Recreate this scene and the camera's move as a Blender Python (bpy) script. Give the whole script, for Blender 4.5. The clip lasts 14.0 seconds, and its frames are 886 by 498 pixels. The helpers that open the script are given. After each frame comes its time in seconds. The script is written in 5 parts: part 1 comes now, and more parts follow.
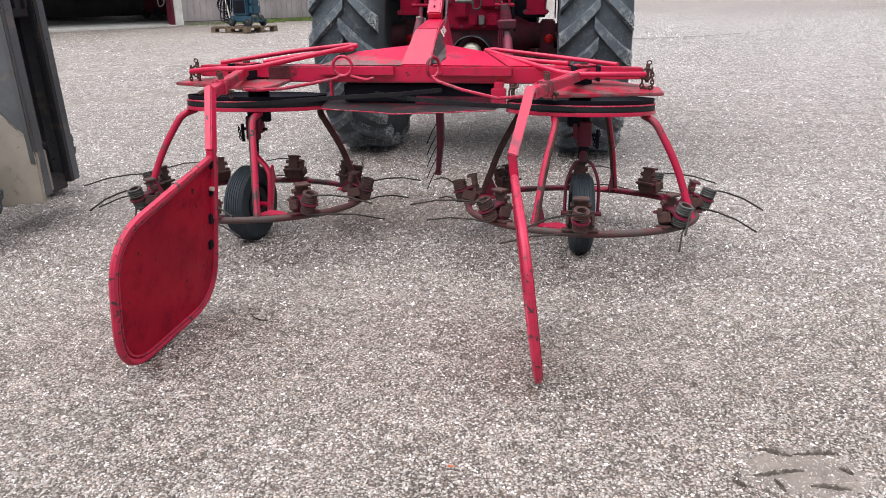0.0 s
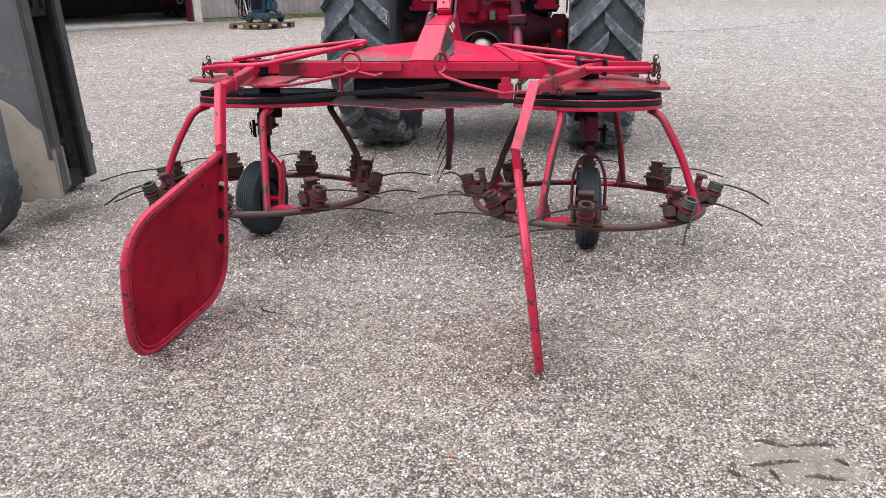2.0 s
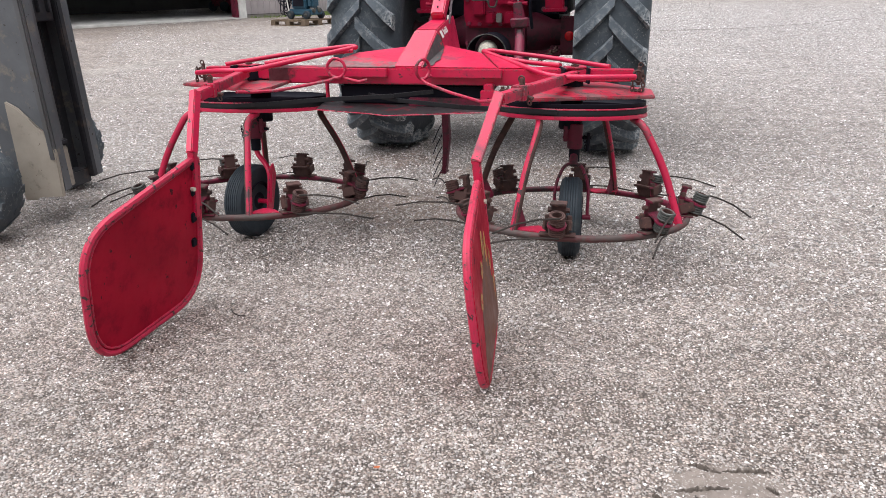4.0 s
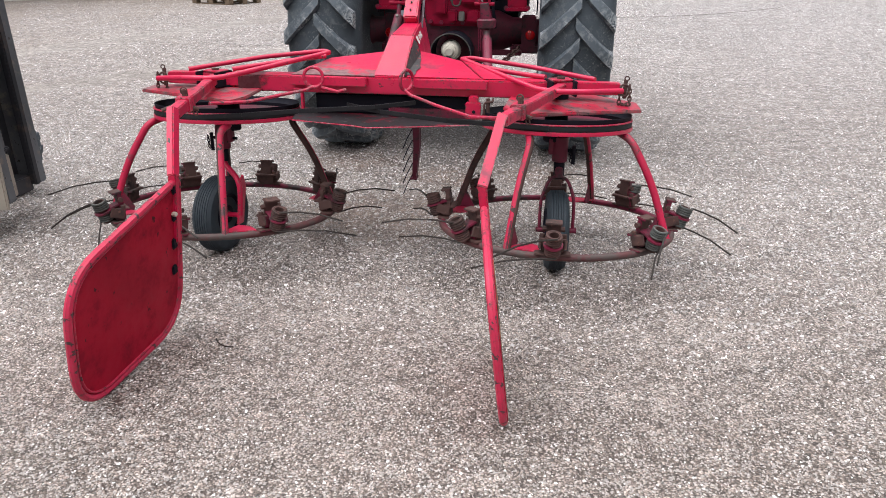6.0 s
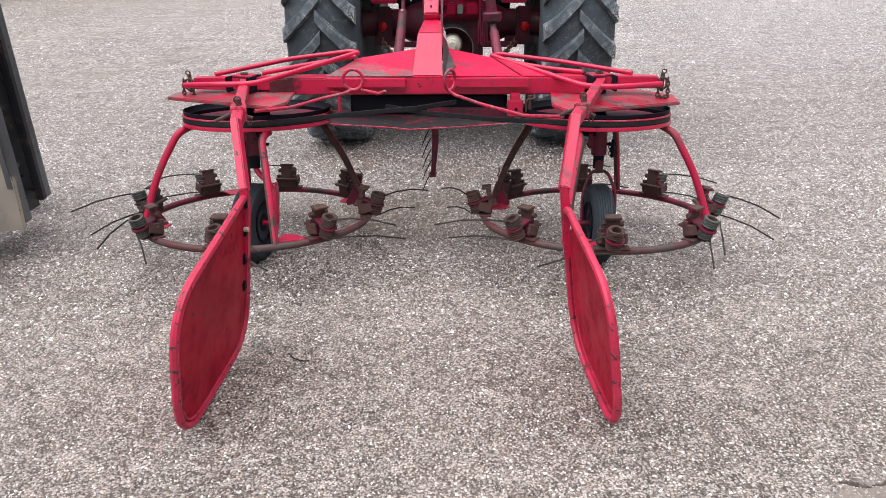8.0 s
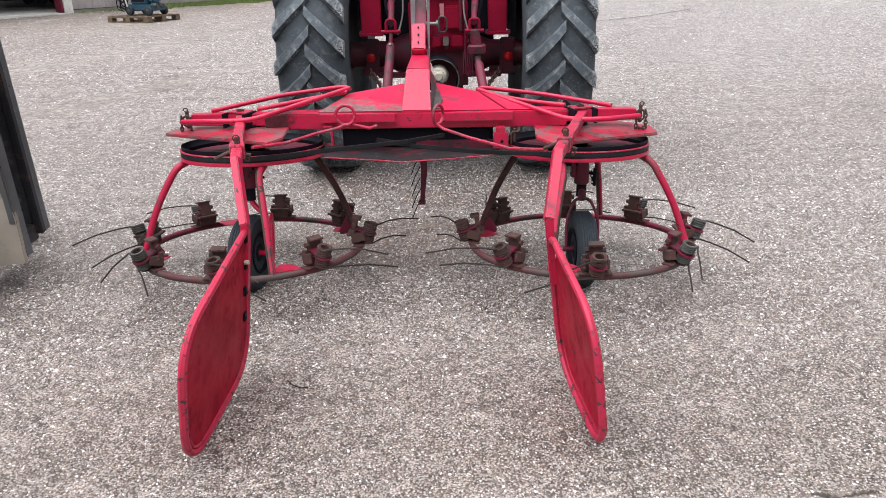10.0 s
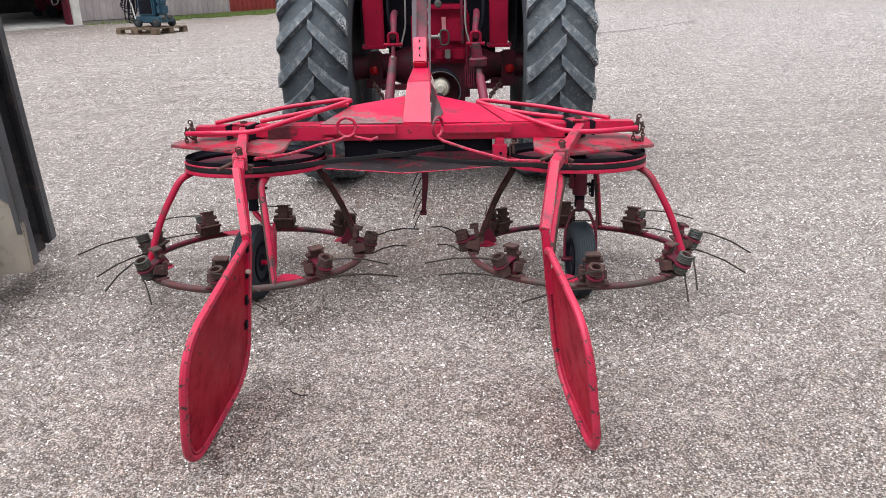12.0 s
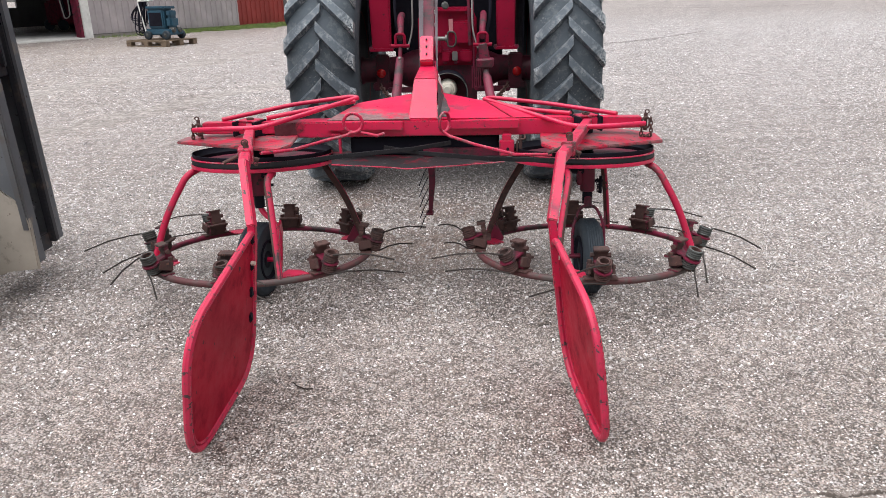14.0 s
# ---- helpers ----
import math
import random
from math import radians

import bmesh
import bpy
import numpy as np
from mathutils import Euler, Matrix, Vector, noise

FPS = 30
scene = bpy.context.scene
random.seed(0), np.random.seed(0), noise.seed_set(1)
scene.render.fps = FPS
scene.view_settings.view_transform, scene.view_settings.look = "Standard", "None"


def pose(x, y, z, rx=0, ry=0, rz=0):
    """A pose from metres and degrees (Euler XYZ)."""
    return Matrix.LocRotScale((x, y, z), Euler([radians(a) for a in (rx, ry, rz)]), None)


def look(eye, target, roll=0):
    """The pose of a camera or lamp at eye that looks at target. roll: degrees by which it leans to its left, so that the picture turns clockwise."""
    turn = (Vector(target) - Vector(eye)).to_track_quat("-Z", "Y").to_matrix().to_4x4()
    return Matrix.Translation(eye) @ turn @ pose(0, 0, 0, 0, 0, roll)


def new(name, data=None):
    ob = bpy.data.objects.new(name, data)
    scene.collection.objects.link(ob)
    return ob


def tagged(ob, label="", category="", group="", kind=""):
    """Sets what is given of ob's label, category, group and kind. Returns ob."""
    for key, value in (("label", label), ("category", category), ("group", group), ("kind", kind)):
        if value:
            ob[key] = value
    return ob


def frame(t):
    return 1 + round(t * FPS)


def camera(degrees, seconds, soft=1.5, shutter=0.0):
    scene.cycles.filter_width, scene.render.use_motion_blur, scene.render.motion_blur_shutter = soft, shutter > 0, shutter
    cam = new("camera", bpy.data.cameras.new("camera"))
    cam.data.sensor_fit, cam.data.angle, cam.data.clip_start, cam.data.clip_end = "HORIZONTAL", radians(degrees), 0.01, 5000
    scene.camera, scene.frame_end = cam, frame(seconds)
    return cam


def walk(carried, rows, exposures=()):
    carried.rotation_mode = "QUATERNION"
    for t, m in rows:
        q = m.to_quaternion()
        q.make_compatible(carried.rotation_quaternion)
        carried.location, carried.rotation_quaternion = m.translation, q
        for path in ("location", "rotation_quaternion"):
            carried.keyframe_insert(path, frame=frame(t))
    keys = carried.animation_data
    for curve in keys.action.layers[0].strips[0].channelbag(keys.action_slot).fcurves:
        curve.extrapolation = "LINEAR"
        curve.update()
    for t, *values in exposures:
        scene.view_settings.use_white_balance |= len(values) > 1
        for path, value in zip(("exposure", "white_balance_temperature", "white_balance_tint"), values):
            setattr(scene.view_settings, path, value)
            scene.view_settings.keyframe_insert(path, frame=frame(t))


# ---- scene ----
cam = camera(63.2, 14.0, soft=0.5)
PATH = [
    (0, (0.532, 0.126, 0.942), (0.257, 1.991, 0.274), -0.5),
    (0.5, (0.559, 0.118, 0.947), (0.262, 1.977, 0.273), -0.6),
    (1, (0.569, 0.114, 0.943), (0.263, 1.972, 0.268), -0.8),
    (1.5, (0.569, 0.112, 0.946), (0.257, 1.968, 0.269), -0.9),
    (2, (0.576, 0.102, 0.947), (0.252, 1.955, 0.267), -1.0),
    (4.5, (0.836, 0.167, 1.014), (0.382, 1.988, 0.321), -1.1),
    (5, (0.824, 0.163, 1.051), (0.423, 1.992, 0.347), -0.7),
    (5.5, (0.758, 0.192, 1.073), (0.442, 2.03, 0.351), -0.1),
    (6, (0.57, 0.228, 1.088), (0.336, 2.069, 0.344), 0.4),
    (6.5, (0.46, 0.269, 1.113), (0.295, 2.111, 0.351), 0.7),
    (7, (0.381, 0.319, 1.12), (0.266, 2.16, 0.347), 0.6),
    (7.5, (0.279, 0.296, 1.13), (0.197, 2.136, 0.352), 0.1),
    (8, (0.16, 0.218, 1.135), (0.102, 2.058, 0.354), -0.5),
    (8.5, (0.116, 0.174, 1.147), (0.081, 2.017, 0.37), -0.8),
    (9, (0.123, 0.163, 1.17), (0.101, 2.01, 0.404), -1.0),
    (11.5, (0.175, 0.097, 1.219), (0.149, 1.971, 0.52), -0.8),
    (12, (0.173, 0.1, 1.216), (0.136, 1.971, 0.51), -1.0),
    (12.5, (0.171, 0.106, 1.2), (0.125, 1.977, 0.493), -1.2),
    (13, (0.173, 0.108, 1.177), (0.12, 1.982, 0.478), -1.3),
    (13.5, (0.175, 0.102, 1.161), (0.116, 1.98, 0.475), -1.3),
    (14, (0.176, 0.096, 1.148), (0.118, 1.979, 0.477), -1.2),
]
walk(cam, [(t, look(eye, target, roll)) for t, eye, target, roll in PATH])

# ---- light: overcast daylight ----
SUN_EL, SUN_AZ = 78.0, 235.0
world = bpy.data.worlds.new("overcast_sky")
scene.world = world
world.use_nodes = True
wn, wl = world.node_tree.nodes, world.node_tree.links
sky = wn.new("ShaderNodeTexSky")
sky.sky_type = "NISHITA"
sky.sun_disc = False
sky.sun_elevation, sky.sun_rotation = radians(SUN_EL), radians(SUN_AZ)
sky.air_density, sky.dust_density, sky.ozone_density = 1.0, 2.0, 1.0
grey = wn.new("ShaderNodeHueSaturation")
grey.inputs["Saturation"].default_value = 0.22
wl.new(sky.outputs[0], grey.inputs["Color"])
wl.new(grey.outputs[0], wn["Background"].inputs["Color"])
wn["Background"].inputs["Strength"].default_value = 0.058
sun_data = bpy.data.lights.new("sun", "SUN")
sun_data.energy, sun_data.angle, sun_data.color = 3.0, radians(95), (0.99, 0.985, 1.0)
sun = new("sun", sun_data)
sun.matrix_world = look((0, 0, 30), (30 * math.sin(radians(SUN_AZ)) / math.tan(radians(SUN_EL)) * -1, 30 * math.cos(radians(SUN_AZ)) / math.tan(radians(SUN_EL)) * -1, 0))
scene.view_settings.exposure = 0.98


# ---- materials ----
def nodes_of(name):
    m = bpy.data.materials.new(name)
    m.use_nodes = True
    nt = m.node_tree
    return m, nt.nodes, nt.links, nt.nodes["Principled BSDF"]


def noise_node(n, l, co, scale, detail=5.0, rough=0.6):
    t = n.new("ShaderNodeTexNoise")
    t.inputs["Scale"].default_value, t.inputs["Detail"].default_value, t.inputs["Roughness"].default_value = scale, detail, rough
    l.new(co, t.inputs["Vector"])
    return t.outputs["Fac"]


def ramp(n, l, fac, a, b, ca=(0, 0, 0, 1), cb=(1, 1, 1, 1)):
    r = n.new("ShaderNodeValToRGB")
    r.color_ramp.elements[0].position, r.color_ramp.elements[0].color = a, ca
    r.color_ramp.elements[1].position, r.color_ramp.elements[1].color = b, cb
    l.new(fac, r.inputs["Fac"])
    return r.outputs["Color"]


def mix(n, l, fac, a, b, mode="MIX"):
    m = n.new("ShaderNodeMix")
    m.data_type, m.blend_type = "RGBA", mode
    for sock, v in ((m.inputs[0], fac), (m.inputs[6], a), (m.inputs[7], b)):
        if isinstance(v, (int, float)):
            sock.default_value = v
        elif isinstance(v, tuple):
            sock.default_value = (*v[:3], 1)
        else:
            l.new(v, sock)
    return m.outputs[2]


def bump(n, l, p, height, strength, distance):
    b = n.new("ShaderNodeBump")
    b.inputs["Strength"].default_value, b.inputs["Distance"].default_value = strength, distance
    l.new(height, b.inputs["Height"])
    l.new(b.outputs["Normal"], p.inputs["Normal"])


def worn(name, col, dirt, dirt_at=0.62, chip=None, chip_at=0.7, rough=0.45, metal=0.0, big=3.0, fine=45.0, relief=0.15, coat=0.0, edge=None, edge_r=0.005, spec=0.35, spots=None, spots_at=0.69, gather=0.0, patch=None):
    """A painted or bare surface: large patches of tone, a film of dirt, small chips down to another colour."""
    m, n, l, p = nodes_of(name)
    co = n.new("ShaderNodeTexCoord").outputs["Object"]
    a = noise_node(n, l, co, big, 6)
    b = noise_node(n, l, co, fine, 4)
    c = noise_node(n, l, co, big * 3.3, 8, 0.7)
    tone = mix(n, l, ramp(n, l, a, 0.3, 0.7), tuple(v * 0.68 for v in col), tuple(min(1, v * 1.12 + 0.002) for v in col))
    tone = mix(n, l, ramp(n, l, c, dirt_at, dirt_at + 0.12), tone, dirt)
    if chip:
        chipped = ramp(n, l, b, chip_at, chip_at + 0.03)
        if gather:
            chipped = mix(n, l, ramp(n, l, noise_node(n, l, co, gather, 3), 0.50, 0.62), (0, 0, 0), chipped)
        tone = mix(n, l, chipped, tone, chip)
    if spots:
        tone = mix(n, l, ramp(n, l, noise_node(n, l, co, 24, 3, 0.75), spots_at, spots_at + 0.02), tone, spots)
        scratch = n.new("ShaderNodeMapping")
        scratch.inputs["Scale"].default_value = (5, 60, 60)
        l.new(co, scratch.inputs["Vector"])
        tone = mix(n, l, ramp(n, l, noise_node(n, l, scratch.outputs[0], 1.6, 4, 0.6), 0.66, 0.72, (0, 0, 0, 1), (0.7, 0.7, 0.7, 1)), tone, dirt)
    if patch:
        # an area rubbed through, bounded by a ragged slanting line
        bare, (px, py, p0) = patch
        place = n.new("ShaderNodeVectorMath")
        place.operation = "DOT_PRODUCT"
        l.new(co, place.inputs[0])
        place.inputs[1].default_value = (px, py, 0)
        total = n.new("ShaderNodeMath")
        total.operation = "MULTIPLY_ADD"
        l.new(noise_node(n, l, co, 16, 6, 0.65), total.inputs[0])
        total.inputs[1].default_value = 1.1
        l.new(place.outputs["Value"], total.inputs[2])
        rub = mix(n, l, ramp(n, l, noise_node(n, l, co, 60, 4, 0.6), 0.42, 0.62), bare, tuple(v * 0.55 for v in bare))
        past = n.new("ShaderNodeMath")
        past.operation = "SUBTRACT"
        l.new(total.outputs[0], past.inputs[0])
        past.inputs[1].default_value = p0
        tone = mix(n, l, ramp(n, l, past.outputs[0], 0.0, 0.16, (0, 0, 0, 1), (0.92, 0.92, 0.92, 1)), tone, rub)
    if edge:
        bv = n.new("ShaderNodeBevel")
        bv.samples = 3
        bv.inputs["Radius"].default_value = edge_r
        ge = n.new("ShaderNodeNewGeometry")
        dot = n.new("ShaderNodeVectorMath")
        dot.operation = "DOT_PRODUCT"
        l.new(bv.outputs["Normal"], dot.inputs[0])
        l.new(ge.outputs["Normal"], dot.inputs[1])
        sub = n.new("ShaderNodeMath")
        sub.operation = "MULTIPLY_ADD"
        l.new(dot.outputs["Value"], sub.inputs[0])
        sub.inputs[1].default_value, sub.inputs[2].default_value = -1.6, 1.6
        ad = n.new("ShaderNodeMath")
        ad.operation = "MULTIPLY"
        l.new(sub.outputs[0], ad.inputs[0])
        l.new(ramp(n, l, noise_node(n, l, co, 55, 5, 0.7), 0.50, 0.66), ad.inputs[1])
        tone = mix(n, l, ramp(n, l, ad.outputs[0], 0.05, 0.22), tone, edge)
    l.new(tone, p.inputs["Base Color"])
    l.new(ramp(n, l, c, 0.3, 0.75, (rough * 0.8,) * 3 + (1,), (min(1, rough * 1.45),) * 3 + (1,)), p.inputs["Roughness"])
    p.inputs["Metallic"].default_value = metal
    p.inputs["Coat Weight"].default_value = coat
    p.inputs["Coat Roughness"].default_value = 0.25
    p.inputs["Specular IOR Level"].default_value = spec
    bump(n, l, p, b, relief, 0.002)
    return m


WEAR = (0.11, 0.06, 0.06)
RED = worn("red_paint", (0.58, 0.010, 0.064), (0.24, 0.020, 0.052), 0.56, (0.055, 0.03, 0.03), 0.665, 0.33, fine=70, coat=0.2, spec=0.38, edge=WEAR, edge_r=0.009, spots=(0.045, 0.022, 0.024))
RED_SCUFF = worn("scuffed_red_paint", (0.47, 0.011, 0.056), (0.105, 0.055, 0.058), 0.52, (0.05, 0.035, 0.035), 0.64, 0.44, fine=70, edge=(0.40, 0.20, 0.22), edge_r=0.008, spots=(0.05, 0.03, 0.03), spots_at=0.64)
RED_PANEL = worn("red_panel_paint", (0.42, 0.004, 0.029), (0.24, 0.004, 0.020), 0.50, (0.05, 0.008, 0.012), 0.66, 0.5, big=3.0, fine=30, spec=0.12)
RED_RIM = worn("chipped_red_rim", (0.52, 0.022, 0.070), (0.14, 0.028, 0.036), 0.56, (0.055, 0.033, 0.035), 0.598, 0.42, fine=48, big=9, edge=(0.10, 0.055, 0.055), edge_r=0.008)
RED_DARK = worn("dirty_red_paint", (0.165, 0.012, 0.038), (0.040, 0.026, 0.028), 0.49, (0.028, 0.020, 0.02), 0.62, 0.5)
RED_TRACTOR = worn("tractor_red_paint", (0.29, 0.005, 0.032), (0.12, 0.010, 0.030), 0.55, (0.03, 0.018, 0.02), 0.68, 0.40, spec=0.12)
GRIME = worn("grimy_red_casting", (0.085, 0.007, 0.022), (0.024, 0.015, 0.018), 0.50, (0.018, 0.013, 0.014), 0.62, 0.5)
# rust on fittings; on rotor legs, holders and springs it also paints shade
RUST = worn("rusty_iron_and_shade", (0.085, 0.043, 0.038), (0.04, 0.028, 0.026), 0.50, (0.13, 0.065, 0.05), 0.64, 0.8, relief=0.5)
TUBE_WORN = worn("scoured_tube", (0.098, 0.032, 0.034), (0.074, 0.056, 0.053), 0.45, (0.07, 0.05, 0.045), 0.62, 0.6)
STEEL = worn("dull_steel", (0.26, 0.25, 0.24), (0.12, 0.10, 0.085), 0.55, None, 0.7, 0.5, 0.6)
ZINC = worn("weathered_zinc", (0.105, 0.112, 0.107), (0.055, 0.048, 0.043), 0.50, (0.10, 0.08, 0.06), 0.68, 0.55, 0.4)
WIRE = worn("spring_wire", (0.055, 0.047, 0.043), (0.035, 0.028, 0.026), 0.55, None, 0.7, 0.55, 0.7)
# real black iron, and the boxes and sheets standing for deep shade
BLACK = worn("black_iron_and_shade", (0.010, 0.010, 0.017), (0.020, 0.016, 0.022), 0.57, None, 0.7, 0.6, spec=0.10)
BELT = worn("belt_rubber", (0.014, 0.014, 0.017), (0.032, 0.030, 0.031), 0.57, None, 0.7, 0.55, fine=90, spec=0.25)
RUBBER = worn("tyre_rubber", (0.064, 0.079, 0.094), (0.105, 0.118, 0.128), 0.52, (0.20, 0.21, 0.21), 0.60, 0.75, big=6, fine=90, relief=0.35, gather=4.0)
LUG_RUBBER = worn("worn_lug_rubber", (0.092, 0.112, 0.132), (0.18, 0.20, 0.215), 0.50, (0.42, 0.435, 0.44), 0.475, 0.6, big=7, fine=85, relief=0.8, edge=(0.27, 0.28, 0.28), edge_r=0.012, gather=5.5)
SMALL_RUBBER = worn("small_tyre_rubber", (0.026, 0.036, 0.046), (0.055, 0.062, 0.066), 0.58, None, 0.7, 0.65, fine=60)
MAST_GREY = worn("mast_steel", (0.145, 0.152, 0.165), (0.23, 0.205, 0.175), 0.54, (0.05, 0.045, 0.04), 0.66, 0.5, 0.3)
MAST_LIGHT = worn("polished_mast_steel", (0.135, 0.135, 0.142), (0.12, 0.11, 0.105), 0.55, None, 0.7, 0.4, 0.4)
MAST_TAN = worn("dusty_mast_plate", (0.36, 0.32, 0.27), (0.17, 0.15, 0.13), 0.58, (0.12, 0.085, 0.06), 0.69, 0.6, 0.1)
MAST_DARK = worn("greasy_mast_steel", (0.042, 0.042, 0.049), (0.085, 0.066, 0.060), 0.55, None, 0.7, 0.45, 0.3)
WHITE = worn("white_paint", (0.78, 0.77, 0.74), (0.5, 0.48, 0.44), 0.62, None, 0.7, 0.5)
CHROME = worn("bright_steel", (0.70, 0.66, 0.57), (0.42, 0.37, 0.28), 0.60, None, 0.7, 0.38, 0.35)
BLUE = worn("blue_green_enamel", (0.028, 0.082, 0.125), (0.018, 0.04, 0.058), 0.60, (0.16, 0.24, 0.27), 0.70, 0.4)
WOOD = worn("pallet_wood", (0.19, 0.140, 0.097), (0.11, 0.08, 0.058), 0.52, None, 0.7, 0.8, big=6, fine=60, relief=0.4)
CLAD = worn("grey_pink_cladding", (0.44, 0.395, 0.40), (0.34, 0.295, 0.295), 0.62, None, 0.7, 0.5, big=1.2, fine=14, relief=0.05)
CLAD_RED = worn("red_cladding", (0.32, 0.055, 0.048), (0.26, 0.045, 0.038), 0.64, None, 0.7, 0.5, big=1.2, fine=14, relief=0.05)
CONCRETE = worn("barn_concrete", (0.34, 0.315, 0.29), (0.24, 0.22, 0.20), 0.55, None, 0.7, 0.85, big=0.8, fine=20)
BARN_DARK = worn("dark_barn_board", (0.13, 0.125, 0.13), (0.09, 0.085, 0.085), 0.55, None, 0.7, 0.8, big=0.7, fine=12)
REFLECT = worn("red_reflector", (0.55, 0.01, 0.015), (0.3, 0.01, 0.015), 0.7, None, 0.7, 0.25)
PRIMER = worn("ochre_primer", (0.50, 0.29, 0.10), (0.20, 0.085, 0.06), 0.50, (0.42, 0.02, 0.03), 0.56, 0.6, big=6, fine=55)
BARE = worn("bare_patch", (0.16, 0.066, 0.050), (0.33, 0.16, 0.05), 0.60, (0.09, 0.06, 0.055), 0.62, 0.6, big=4, fine=40)
STRAP = worn("grey_purple_paint", (0.10, 0.078, 0.092), (0.06, 0.045, 0.05), 0.52, (0.28, 0.25, 0.26), 0.66, 0.5)
GUSSET = worn("rubbed_red_plate", (0.49, 0.009, 0.046), (0.19, 0.085, 0.09), 0.465, (0.07, 0.05, 0.05), 0.62, 0.42, big=3.4, fine=60, edge=WEAR, edge_r=0.008, coat=0.3, spec=0.5, spots=(0.055, 0.03, 0.03), spots_at=0.62)
STRIPE = worn("worn_black_stripe", (0.045, 0.04, 0.042), (0.10, 0.085, 0.085), 0.52, (0.36, 0.02, 0.04), 0.62, 0.5, big=8, fine=35)
EARTH = worn("pressed_earth", (0.205, 0.172, 0.153), (0.14, 0.116, 0.103), 0.52, (0.40, 0.37, 0.35), 0.60, 0.85, big=14, fine=170, relief=0.9)
SOIL = worn("damp_soil", (0.105, 0.086, 0.074), (0.17, 0.143, 0.125), 0.5, (0.30, 0.27, 0.25), 0.62, 0.85, big=12, fine=140, relief=0.6)
LEAF = worn("dry_leaf", (0.42, 0.12, 0.05), (0.25, 0.08, 0.04), 0.55, None, 0.7, 0.6, big=30)
TRAY = worn("worn_tray_sheet", (0.032, 0.027, 0.031), (0.26, 0.010, 0.034), 0.53, (0.12, 0.10, 0.10), 0.64, 0.5, big=2.6, fine=50)
BEAM_RED = worn("beam_red_paint", (0.58, 0.010, 0.064), (0.24, 0.020, 0.052), 0.56, (0.055, 0.03, 0.03), 0.665, 0.33, fine=70, coat=0.2, spec=0.38, edge=WEAR, edge_r=0.009, spots=(0.045, 0.022, 0.024), patch=((0.040, 0.022, 0.026), (-6.0, 0.0, 3.30)))
RUBBED = worn("red_paint_rubbed_grey", (0.58, 0.010, 0.064), (0.28, 0.035, 0.06), 0.58, (0.06, 0.035, 0.035), 0.66, 0.34, fine=70, coat=0.2, spec=0.38, edge=WEAR, edge_r=0.009, spots=(0.06, 0.03, 0.03), spots_at=0.66, patch=((0.205, 0.142, 0.142), (-1.0, -2.4, 0.46)))
SHEET_GREY = worn("old_white_sheet", (0.62, 0.61, 0.58), (0.42, 0.40, 0.37), 0.58, None, 0.7, 0.6)


